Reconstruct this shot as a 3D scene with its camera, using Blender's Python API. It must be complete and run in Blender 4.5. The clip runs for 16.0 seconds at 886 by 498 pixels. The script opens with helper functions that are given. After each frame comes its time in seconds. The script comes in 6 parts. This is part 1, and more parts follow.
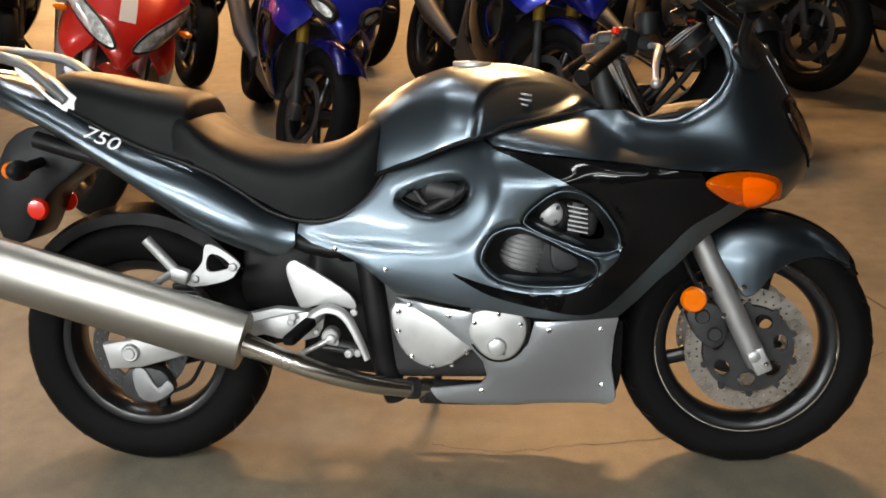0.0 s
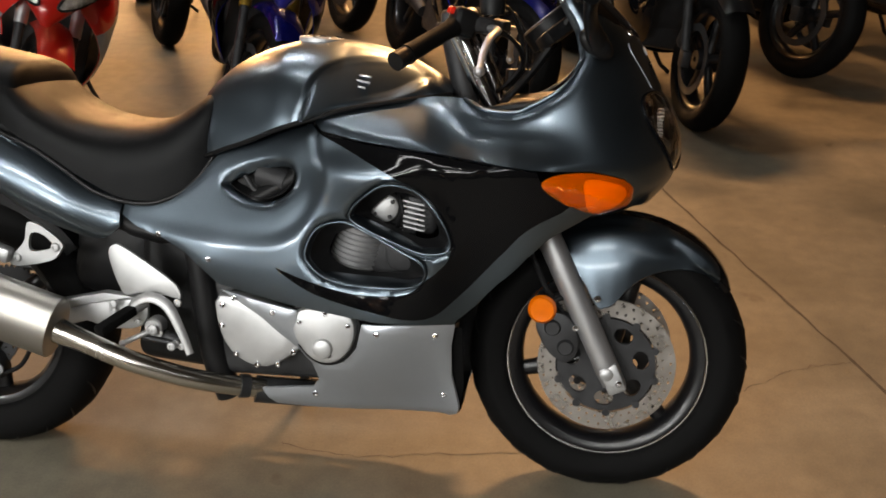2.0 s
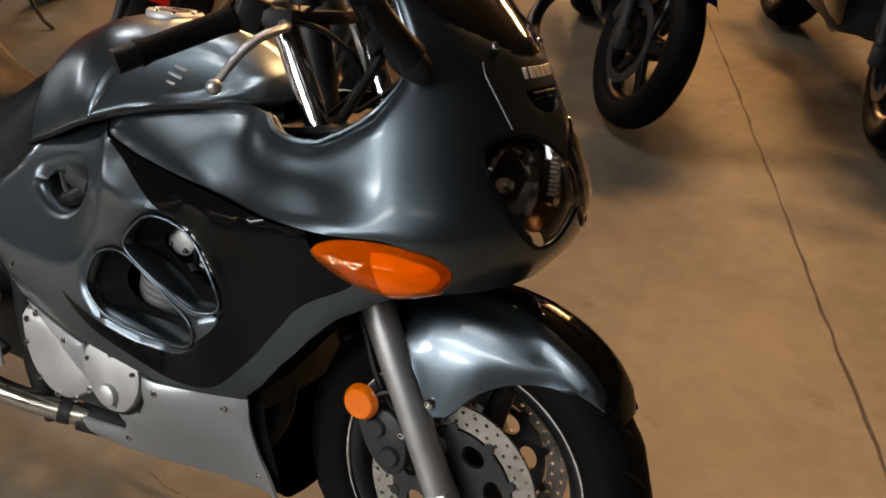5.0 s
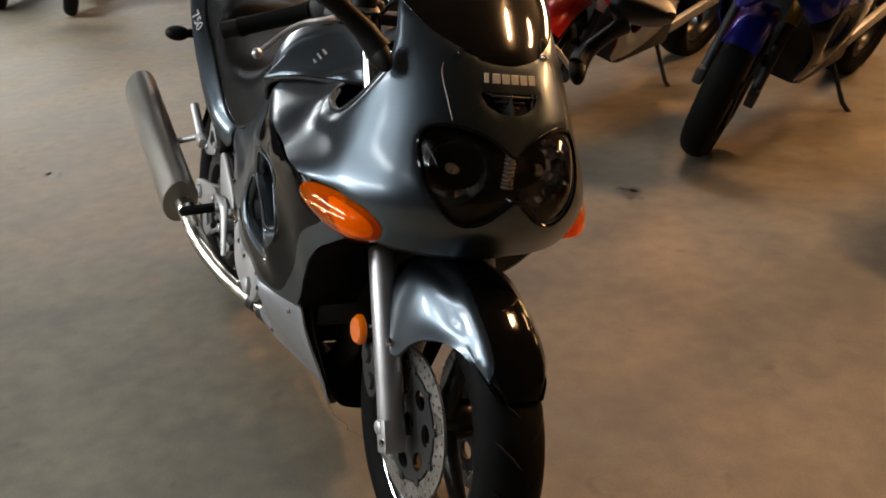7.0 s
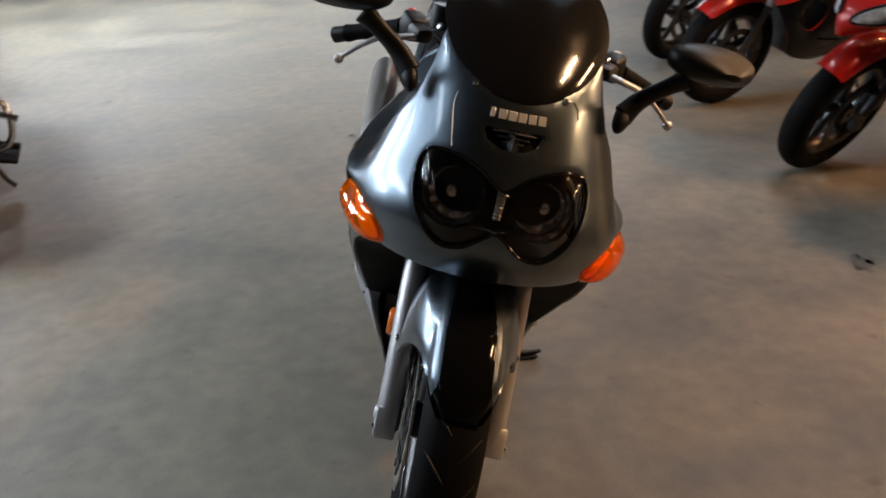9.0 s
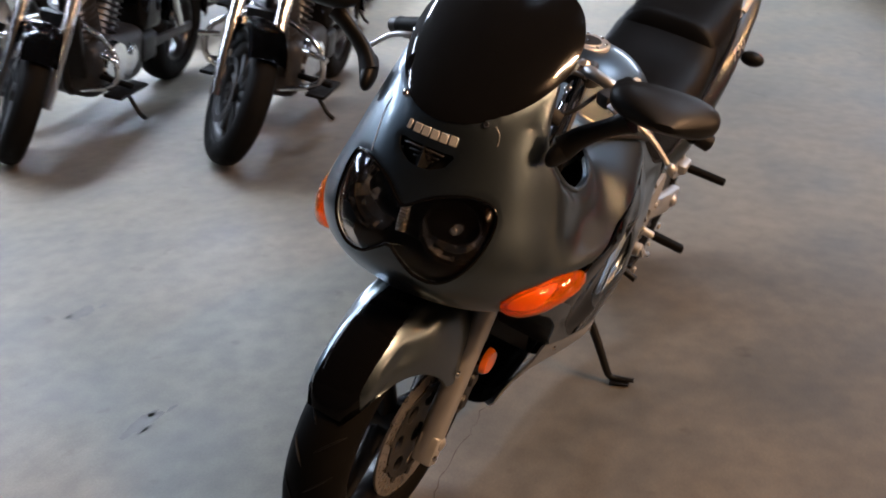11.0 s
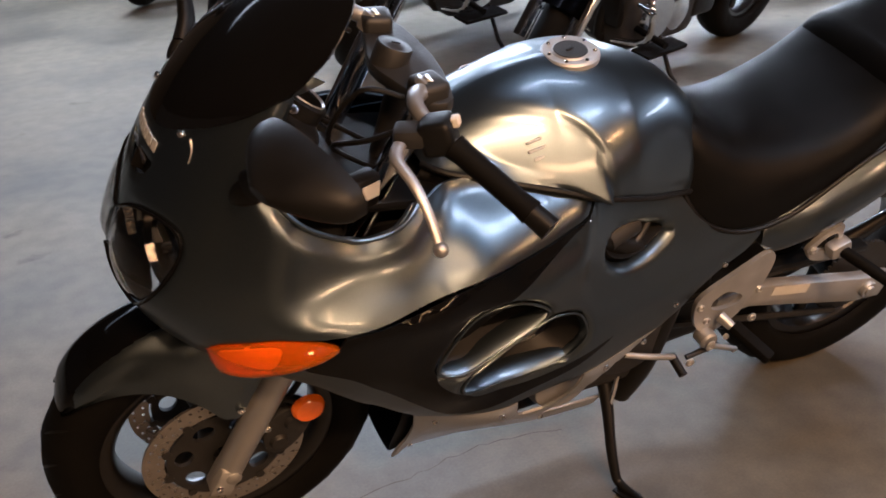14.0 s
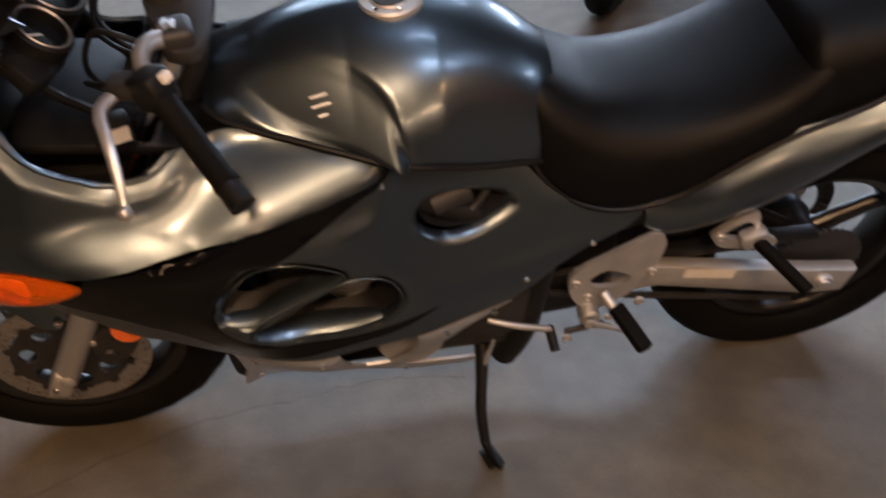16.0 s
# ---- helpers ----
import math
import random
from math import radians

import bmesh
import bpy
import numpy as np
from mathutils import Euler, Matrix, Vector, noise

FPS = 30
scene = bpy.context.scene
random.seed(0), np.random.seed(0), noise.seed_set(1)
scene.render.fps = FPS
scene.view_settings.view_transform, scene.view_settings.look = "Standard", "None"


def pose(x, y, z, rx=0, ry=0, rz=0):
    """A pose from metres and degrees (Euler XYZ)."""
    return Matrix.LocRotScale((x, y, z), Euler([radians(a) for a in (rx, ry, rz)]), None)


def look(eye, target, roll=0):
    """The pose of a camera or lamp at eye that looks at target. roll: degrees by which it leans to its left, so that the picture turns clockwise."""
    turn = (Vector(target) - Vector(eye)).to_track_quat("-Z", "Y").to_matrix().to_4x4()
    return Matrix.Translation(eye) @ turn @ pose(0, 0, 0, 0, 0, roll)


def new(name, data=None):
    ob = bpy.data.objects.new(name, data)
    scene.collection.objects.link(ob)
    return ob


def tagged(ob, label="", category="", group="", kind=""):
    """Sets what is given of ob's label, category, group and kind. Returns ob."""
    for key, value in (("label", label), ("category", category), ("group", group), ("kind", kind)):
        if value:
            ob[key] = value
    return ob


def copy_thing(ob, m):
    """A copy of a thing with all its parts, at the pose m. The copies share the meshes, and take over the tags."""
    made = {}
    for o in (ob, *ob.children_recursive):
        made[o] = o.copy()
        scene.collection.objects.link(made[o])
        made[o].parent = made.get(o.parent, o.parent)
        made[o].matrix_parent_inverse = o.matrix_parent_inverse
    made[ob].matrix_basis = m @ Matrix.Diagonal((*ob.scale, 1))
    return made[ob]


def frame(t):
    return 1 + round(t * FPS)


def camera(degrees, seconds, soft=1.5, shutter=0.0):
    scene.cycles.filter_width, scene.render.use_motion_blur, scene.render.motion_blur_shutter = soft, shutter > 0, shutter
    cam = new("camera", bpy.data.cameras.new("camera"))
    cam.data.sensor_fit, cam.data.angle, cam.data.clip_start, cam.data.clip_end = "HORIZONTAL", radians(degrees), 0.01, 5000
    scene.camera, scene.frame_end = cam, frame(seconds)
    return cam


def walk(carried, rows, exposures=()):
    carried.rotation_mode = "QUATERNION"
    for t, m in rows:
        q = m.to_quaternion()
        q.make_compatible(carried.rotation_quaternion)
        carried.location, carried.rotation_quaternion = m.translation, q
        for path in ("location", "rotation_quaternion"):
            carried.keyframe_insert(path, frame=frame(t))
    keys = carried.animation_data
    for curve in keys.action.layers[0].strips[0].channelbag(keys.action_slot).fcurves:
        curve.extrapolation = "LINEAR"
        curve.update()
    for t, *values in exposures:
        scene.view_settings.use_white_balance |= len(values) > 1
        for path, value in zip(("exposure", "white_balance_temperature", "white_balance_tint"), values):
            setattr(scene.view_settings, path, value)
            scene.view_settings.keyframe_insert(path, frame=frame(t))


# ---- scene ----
LENS = 49.42
LEAN = 14.32
PATH = [
    (0, 0.967, -1.976, 1.515, 64.80, 2.95, 4.51),
    (0.5, 1.021, -1.943, 1.502, 64.49, 3.12, 5.84),
    (1, 1.111, -1.869, 1.492, 63.72, 2.51, 5.14),
    (1.5, 1.218, -1.825, 1.466, 62.78, 1.67, 4.78),
    (2, 1.405, -1.742, 1.478, 62.92, 1.65, 8.41),
    (2.5, 1.548, -1.636, 1.462, 63.35, 1.67, 11.91),
    (3, 1.650, -1.495, 1.437, 62.97, 2.91, 13.03),
    (3.5, 1.758, -1.325, 1.424, 61.63, 2.28, 14.37),
    (4, 1.795, -1.141, 1.458, 58.74, 2.84, 19.77),
    (4.2, 1.830, -1.078, 1.441, 58.59, 2.73, 21.47),
    (6.3, 2.584, -0.716, 1.359, 65.85, 4.04, 49.86),
    (6.5, 2.689, -0.600, 1.331, 65.62, 4.71, 55.22),
    (7, 2.883, -0.507, 1.336, 65.67, 5.07, 64.20),
    (7.5, 3.038, -0.390, 1.341, 66.60, 5.62, 67.05),
    (8, 3.073, -0.216, 1.344, 68.39, 5.62, 74.25),
    (8.5, 3.104, -0.039, 1.342, 68.22, 4.16, 80.86),
    (8.7, 3.120, 0.034, 1.348, 67.97, 3.52, 84.95),
    (10.8, 2.867, 0.935, 1.424, 64.69, 1.97, 116.14),
    (11, 2.839, 1.040, 1.402, 66.11, 1.93, 119.93),
    (11.5, 2.655, 1.243, 1.374, 69.50, 1.30, 126.78),
    (12, 2.467, 1.354, 1.373, 66.46, 1.49, 135.06),
    (12.5, 2.298, 1.484, 1.378, 64.35, 0.53, 141.91),
    (13, 2.080, 1.537, 1.370, 63.76, 1.76, 145.54),
    (13.5, 1.844, 1.542, 1.370, 63.43, 1.11, 150.48),
    (14, 1.653, 1.566, 1.383, 62.82, 1.29, 155.61),
    (14.5, 1.460, 1.613, 1.395, 60.29, -0.01, 160.17),
    (15, 1.301, 1.606, 1.406, 59.62, 0.43, 161.95),
    (15.5, 1.143, 1.597, 1.429, 59.18, 2.30, 171.56),
    (16, 0.976, 1.614, 1.447, 55.30, 1.54, 170.33),
]

cam = camera(LENS, 16.0, soft=1.7, shutter=0.4)
walk(cam, [(t, pose(*p)) for t, *p in PATH],
     [(0.0, 0.28, 7700, 14), (3.0, -0.02, 8100, 18), (7.0, 0.0, 7700, 17), (8.5, 0.03, 6900, 16), (10.8, 0.12, 6200, 18), (13.5, 0.02, 6200, 20), (16.0, -0.36, 6000, 18)])

# ---- light: warm lamps over the aisle behind the row, cool tubes over the near aisle ----
world = bpy.data.worlds.new("hall_air")
scene.world = world
world.use_nodes = True
world.node_tree.nodes["Background"].inputs[0].default_value = (0.75, 0.85, 1.0, 1)
world.node_tree.nodes["Background"].inputs[1].default_value = 0.002


def lamp(name, eye, target, sx, sy, watts, colour, spread=180):
    data = bpy.data.lights.new(name, "AREA")
    data.shape, data.size, data.size_y, data.energy, data.color = "RECTANGLE", sx, sy, watts, colour
    data.spread = radians(spread)
    ob = new(name, data)
    ob.matrix_basis = look(eye, target)
    return ob


WARM, COOL, WHITE = (1.0, 0.50, 0.19), (0.75, 0.89, 1.0), (1.0, 0.59, 0.28)
lamp("hall_lamp", (1.5, 4.9, 4.9), (0.8, 0.5, 0), 1.3, 0.10, 205, WHITE, 140)
lamp("warm_lamp", (0.6, 8.2, 4.6), (0.8, 0.5, 0.5), 2.0, 0.3, 140, WHITE)
lamp("warm_lamp", (-5.0, 6.6, 4.6), (-3.5, 1.0, 0), 1.2, 0.2, 120, WARM)
for px, e in ((-8.0, 1200), (1.0, 800)):
    lamp("far_lamp", (px, 18.8, 3.4), (px * 0.4, 0, 0.9), 5.0, 0.9, e, WHITE)
for px, py, e in ((4.4, -4.6, 30), (1.2, -4.8, 105), (-1.4, -4.2, 200), (-3.8, -5.0, 160), (-6.0, -3.2, 340)):
    lamp("cool_tube", (px, py, 4.4), (px, py + 0.4, 0), 2.4, 0.25, e, COOL, 110)
for px, py, e in ((1.4, -7.8, 120), (-1.6, -8.2, 140), (-8.0, -11.5, 520), (-3.2, -12.5, 380)):
    lamp("cool_tube", (px, py, 4.1), (px * 0.2, 0, 0.4), 3.0, 0.4, e, COOL)
lamp("west_tube", (-15.5, 0.4, 4.0), (0, 0, 0.9), 5.0, 0.5, 260, COOL)
for px, py, e in ((-0.8, 2.35, 24), (-0.8, 2.70, 24), (-3.4, 2.35, 24), (-3.4, 2.70, 24), (-0.2, 0.4, 12)):
    lamp("twin_tube", (px, py, 4.5), (px, py, 0), 1.2, 0.07, e, COOL, 140)

# ---- materials ----
def material(name, colour, metal=0.0, rough=0.5, coat=0.0, coat_rough=0.05, vary=0.0, scale=8.0, grain=0.0, grain_scale=400.0,
             bump=0.0, bump_scale=120.0, transmission=0.0, ior=1.45, second=None, spread=0.5, stretch=(1, 1, 1), rough_vary=0.0, gloss=0.5):
    m = bpy.data.materials.new(name)
    m.use_nodes = True
    nt = m.node_tree
    bsdf = nt.nodes["Principled BSDF"]
    bsdf.inputs["Metallic"].default_value = metal
    bsdf.inputs["Roughness"].default_value = rough
    bsdf.inputs["Coat Weight"].default_value = coat
    bsdf.inputs["Specular IOR Level"].default_value = gloss
    bsdf.inputs["Coat Roughness"].default_value = coat_rough
    bsdf.inputs["Transmission Weight"].default_value = transmission
    bsdf.inputs["IOR"].default_value = ior
    bsdf.inputs["Base Color"].default_value = (*colour, 1)
    coord = nt.nodes.new("ShaderNodeTexCoord")
    mapping = nt.nodes.new("ShaderNodeMapping")
    mapping.inputs["Scale"].default_value = stretch
    nt.links.new(coord.outputs["Object"], mapping.inputs["Vector"])

    def noise_node(s, detail=4.0):
        n = nt.nodes.new("ShaderNodeTexNoise")
        n.inputs["Scale"].default_value, n.inputs["Detail"].default_value = s, detail
        nt.links.new(mapping.outputs["Vector"], n.inputs["Vector"])
        return n
    big = noise_node(scale) if vary or second or rough_vary else None
    if vary or second:
        ramp = nt.nodes.new("ShaderNodeValToRGB")
        ramp.color_ramp.elements[0].position, ramp.color_ramp.elements[1].position = 0.5 - spread / 2, 0.5 + spread / 2
        low = second or tuple(c * (1 - vary) for c in colour)
        ramp.color_ramp.elements[0].color, ramp.color_ramp.elements[1].color = (*low, 1), (*colour, 1)
        nt.links.new(big.outputs["Fac"], ramp.inputs["Fac"])
        out = ramp.outputs["Color"]
        if grain:
            fine = noise_node(grain_scale, 2.0)
            mix = nt.nodes.new("ShaderNodeMix")
            mix.data_type, mix.blend_type = "RGBA", "OVERLAY"
            mix.inputs["Factor"].default_value = grain
            nt.links.new(out, mix.inputs["A"])
            nt.links.new(fine.outputs["Fac"], mix.inputs["B"])
            out = mix.outputs["Result"]
        nt.links.new(out, bsdf.inputs["Base Color"])
    if rough_vary:
        ra = nt.nodes.new("ShaderNodeMapRange")
        ra.inputs["To Min"].default_value, ra.inputs["To Max"].default_value = rough - rough_vary, rough + rough_vary
        ra.inputs["From Min"].default_value, ra.inputs["From Max"].default_value = 0.3, 0.7
        nt.links.new(big.outputs["Fac"], ra.inputs["Value"])
        nt.links.new(ra.outputs["Result"], bsdf.inputs["Roughness"])
    if bump:
        b = noise_node(bump_scale, 3.0)
        bn = nt.nodes.new("ShaderNodeBump")
        bn.inputs["Strength"].default_value, bn.inputs["Distance"].default_value = bump, 0.002
        nt.links.new(b.outputs["Fac"], bn.inputs["Height"])
        nt.links.new(bn.outputs["Normal"], bsdf.inputs["Normal"])
    return m


gunmetal = material("gunmetal_paint", (0.112, 0.143, 0.170), 0.97, 0.31, 0.38, 0.085, vary=0.10, scale=5, grain=0.25, grain_scale=900, rough_vary=0.02)
black_paint = material("black_paint", (0.004, 0.004, 0.0045), 0.0, 0.07, vary=0.3, scale=6, gloss=0.18)
engine_grey = material("engine_grey", (0.26, 0.26, 0.265), 0.5, 0.5, vary=0.25, scale=30, bump=0.1, bump_scale=300, rough_vary=0.06)
silver_paint = material("silver_paint", (0.48, 0.51, 0.55), 0.75, 0.42, 0.6, 0.08, vary=0.12, scale=7, grain=0.2, grain_scale=900)
cast_alu = material("cast_aluminium", (0.55, 0.55, 0.55), 0.75, 0.48, vary=0.25, scale=18, bump=0.12, bump_scale=500, rough_vary=0.06)
fork_alu = material("fork_aluminium", (0.50, 0.50, 0.51), 0.8, 0.36, vary=0.12, scale=14, rough_vary=0.05)
pipe_steel = material("pipe_steel", (0.58, 0.54, 0.48), 1.0, 0.24, vary=0.12, scale=9, rough_vary=0.06)
steel = material("brushed_steel", (0.37, 0.35, 0.32), 1.0, 0.40, vary=0.07, scale=6, stretch=(1, 6, 6), rough_vary=0.03)
chrome = material("chrome", (0.78, 0.78, 0.80), 1.0, 0.10, vary=0.1, scale=12)
disc_steel = material("disc_steel", (0.50, 0.47, 0.44), 0.9, 0.30, vary=0.22, scale=24, rough_vary=0.08)
rubber = material("tyre_rubber", (0.006, 0.0058, 0.0058), 0.0, 0.66, vary=0.35, scale=14, bump=0.2, bump_scale=260, rough_vary=0.1, gloss=0.07)
vinyl = material("seat_vinyl", (0.0045, 0.0047, 0.0052), 0.0, 0.40, vary=0.3, scale=20, bump=0.22, bump_scale=900, rough_vary=0.05, gloss=0.12)
plastic = material("black_plastic", (0.008, 0.008, 0.0085), 0.0, 0.42, vary=0.35, scale=16, bump=0.1, bump_scale=500, rough_vary=0.08, gloss=0.25)
dark_metal = material("dark_engine_metal", (0.045, 0.045, 0.047), 0.5, 0.5, vary=0.4, scale=22, bump=0.15, bump_scale=300, rough_vary=0.1)
rim_black = material("rim_black", (0.007, 0.007, 0.008), 0.0, 0.30, 0.15, 0.1, vary=0.3, scale=15)
amber = material("amber_lens", (0.92, 0.25, 0.002), 0.0, 0.05, 1.0, 0.02, transmission=0.85, ior=1.25, bump=0.04, bump_scale=160)
amber_solid = material("amber_plastic", (0.90, 0.17, 0.006), 0.0, 0.2, 1.0, 0.04, vary=0.15, scale=50)
amber_dark = material("amber_housing", (0.50, 0.14, 0.004), 0.6, 0.22, vary=0.25, scale=60)
amber_lit = material("amber_lit_half", (0.90, 0.52, 0.12), 0.2, 0.35, vary=0.15, scale=60)
red_lens = material("red_lens", (0.75, 0.02, 0.008), 0.0, 0.2, 1.0, 0.04, vary=0.2, scale=40)
smoke = material("smoked_screen", (0.004, 0.0038, 0.004), 0.0, 0.10, 1.0, 0.015, vary=0.2, scale=8)
lens_glass = material("lamp_glass", (0.70, 0.68, 0.66), 0.0, 0.02, transmission=1.0, ior=1.3)
reflector_silver = material("lamp_silver", (0.78, 0.78, 0.78), 0.55, 0.28, vary=0.55, scale=38, spread=0.25)
rail_silver = material("rail_silver", (0.34, 0.34, 0.345), 0.8, 0.42, vary=0.2, scale=20, rough_vary=0.06)
mirror_glass = material("mirror_glass", (0.85, 0.86, 0.88), 1.0, 0.02)
white_label = material("white_label", (0.72, 0.70, 0.66), 0.0, 0.5, vary=0.12, scale=40)
pale_decal = material("pale_decal", (0.70, 0.71, 0.72), 0.4, 0.3, vary=0.1, scale=60)
gold_fork = material("gold_fork", (0.42, 0.25, 0.04), 0.7, 0.3, vary=0.15, scale=14)
blue_paint = material("blue_paint", (0.008, 0.016, 0.30), 0.4, 0.26, 1.0, 0.04, vary=0.2, scale=6)
red_paint = material("red_paint", (0.62, 0.02, 0.012), 0.1, 0.28, 1.0, 0.04, vary=0.15, scale=6)
white_paint = material("white_paint", (0.72, 0.72, 0.71), 0.0, 0.3, 1.0, 0.05, vary=0.08, scale=6)
grey_paint = material("grey_paint", (0.028, 0.028, 0.030), 0.4, 0.34, 0.8, 0.05, vary=0.15, scale=6)


def floor_material():
    """Worn polished concrete: broad clouds, smaller blotches, sparse dark spots and a fine sand grain."""
    m = bpy.data.materials.new("polished_concrete")
    m.use_nodes = True
    nt = m.node_tree
    bsdf = nt.nodes["Principled BSDF"]
    coord = nt.nodes.new("ShaderNodeTexCoord")

    def field(scale, detail, lo, hi, a, b):
        n = nt.nodes.new("ShaderNodeTexNoise")
        n.inputs["Scale"].default_value, n.inputs["Detail"].default_value = scale, detail
        nt.links.new(coord.outputs["Object"], n.inputs["Vector"])
        r = nt.nodes.new("ShaderNodeValToRGB")
        r.color_ramp.elements[0].position, r.color_ramp.elements[1].position = lo, hi
        r.color_ramp.elements[0].color, r.color_ramp.elements[1].color = (*a, 1), (*b, 1)
        nt.links.new(n.outputs["Fac"], r.inputs["Fac"])
        return r.outputs["Color"], n.outputs["Fac"]

    def times(a, b):
        x = nt.nodes.new("ShaderNodeMix")
        x.data_type, x.blend_type = "RGBA", "MULTIPLY"
        x.inputs["Factor"].default_value = 1.0
        nt.links.new(a, x.inputs["A"])
        nt.links.new(b, x.inputs["B"])
        return x.outputs["Result"]
    cloud, _ = field(0.75, 6, .34, .66, (0.105, 0.092, 0.070), (0.152, 0.130, 0.097))
    blot, f2 = field(2.2, 7, .30, .56, (0.60, 0.61, 0.62), (1.06, 1.05, 1.03))
    spots, _ = field(6.5, 3, .24, .33, (0.62, 0.58, 0.52), (1, 1, 1))
    mott, _ = field(14, 6, .35, .65, (0.85, 0.85, 0.85), (1.09, 1.09, 1.085))
    sand, f4 = field(160, 2, .25, .75, (0.86, 0.86, 0.86), (1.08, 1.08, 1.08))
    nt.links.new(times(times(times(times(cloud, blot), spots), mott), sand), bsdf.inputs["Base Color"])
    r = nt.nodes.new("ShaderNodeMapRange")
    r.inputs["From Min"].default_value, r.inputs["From Max"].default_value = .3, .7
    r.inputs["To Min"].default_value, r.inputs["To Max"].default_value = .50, .64
    nt.links.new(f2, r.inputs["Value"])
    nt.links.new(r.outputs["Result"], bsdf.inputs["Roughness"])
    bn = nt.nodes.new("ShaderNodeBump")
    bn.inputs["Strength"].default_value, bn.inputs["Distance"].default_value = .08, .002
    nt.links.new(f4, bn.inputs["Height"])
    nt.links.new(bn.outputs["Normal"], bsdf.inputs["Normal"])
    return m


concrete = floor_material()
crack_dirt = material("crack_dirt", (0.07, 0.055, 0.04), 0.0, 0.8, vary=0.5, scale=30)
stain_dark = material("oil_stain", (0.085, 0.073, 0.056), 0.0, 0.45, vary=0.35, scale=30, bump=0.05, bump_scale=160)
wall_paint = material("dark_wall", (0.06, 0.057, 0.054), 0.0, 0.8, vary=0.3, scale=0.8, bump=0.1, bump_scale=30)

# ---- mesh helpers ----
from mathutils.geometry import delaunay_2d_cdt


def part(name, bm, mat, parent=None, label="", smooth=True, m=None):
    me = bpy.data.meshes.new(name)
    bm.to_mesh(me)
    bm.free()
    for one in (mat if isinstance(mat, (list, tuple)) else [mat]):
        me.materials.append(one)
    if smooth:
        me.polygons.foreach_set("use_smooth", [True] * len(me.polygons))
        me.set_sharp_from_angle(angle=radians(38))
    ob = new(name, me)
    ob.parent = parent
    if m is not None:
        ob.matrix_basis = m
    if label:
        ob["label"] = label
    return ob


def flipped(bm):
    """Mirrors a mesh across the plane y = 0."""
    bmesh.ops.scale(bm, vec=(1, -1, 1), verts=bm.verts)
    bmesh.ops.reverse_faces(bm, faces=bm.faces)
    return bm


def spline(points, n=8, closed=False):
    """A smooth curve through the points."""
    p = np.array(points, float)
    k = len(p)
    if k < 3:
        return p
    out = []
    for i in range(k if closed else k - 1):
        a, b, c, d = (p[(i + j) % k] if closed else p[min(max(i + j, 0), k - 1)] for j in (-1, 0, 1, 2))
        for s in np.arange(n) / n:
            out.append(0.5 * (2 * b + (c - a) * s + (2 * a - 5 * b + 4 * c - d) * s * s + (3 * b - a - 3 * c + d) * s**3))
    if not closed:
        out.append(p[-1])
    return np.array(out)


def grid(bm, rows, close_u=False, close_v=False, cap=False):
    """Faces over a table of places; the outside is to the left of rows x columns."""
    v = [[bm.verts.new(q) for q in r] for r in rows]
    nr, nc = len(v), len(v[0])
    for i in range(nr if close_u else nr - 1):
        for j in range(nc if close_v else nc - 1):
            q = (v[i][j], v[i][(j + 1) % nc], v[(i + 1) % nr][(j + 1) % nc], v[(i + 1) % nr][j])
            if len(set(q)) == 4:
                bm.faces.new(q)
    if cap:
        bm.faces.new(v[0][::-1])
        bm.faces.new(v[-1])
    return bm


def tube(points, radius, seg=12, smooth=0, closed=False, bm=None, flat=1.0):
    """A round bar along the points; radius is a number or one for each point."""
    bm = bm or bmesh.new()
    p = np.array(points, float)
    r = np.full(len(p), radius, float) if np.isscalar(radius) else np.array(radius, float)
    if smooth:
        q = spline(np.c_[p, r], smooth, closed)
        p, r = q[:, :3], q[:, 3]
    n = len(p)
    rows, side = [], None
    for i in range(n):
        a, b = (p[(i - 1) % n], p[(i + 1) % n]) if closed else (p[max(i - 1, 0)], p[min(i + 1, n - 1)])
        d = Vector(b - a).normalized()
        if side is None:
            side = d.orthogonal().normalized() if abs(d.z) > 0.95 else d.cross(Vector((0, 0, 1))).normalized()
        side = (side - d * side.dot(d)).normalized()
        up = side.cross(d)
        rows.append([Vector(p[i]) + (side * math.cos(t) * flat + up * math.sin(t)) * r[i] for t in np.linspace(0, 2 * math.pi, seg, endpoint=False)])
    return grid(bm, rows, close_u=closed, close_v=True, cap=not closed)


def lathe(profile, seg=48, axis="y", bm=None, centre=(0, 0, 0), closed=False):
    """Turns a profile of (radius, height) round an axis."""
    bm = bm or bmesh.new()
    rows = []
    for t in np.linspace(0, 2 * math.pi, seg, endpoint=False):
        c, s = math.cos(t), math.sin(t)
        if axis == "y":
            rows.append([(centre[0] + r * c, centre[1] + h, centre[2] + r * s) for r, h in profile])
        elif axis == "z":
            rows.append([(centre[0] + r * c, centre[1] + r * s, centre[2] + h) for r, h in profile])
        else:
            rows.append([(centre[0] + h, centre[1] + r * c, centre[2] + r * s) for r, h in profile])
    grid(bm, rows, close_u=True, close_v=closed)
    bmesh.ops.remove_doubles(bm, verts=bm.verts, dist=1e-5)
    bmesh.ops.recalc_face_normals(bm, faces=bm.faces)
    return bm


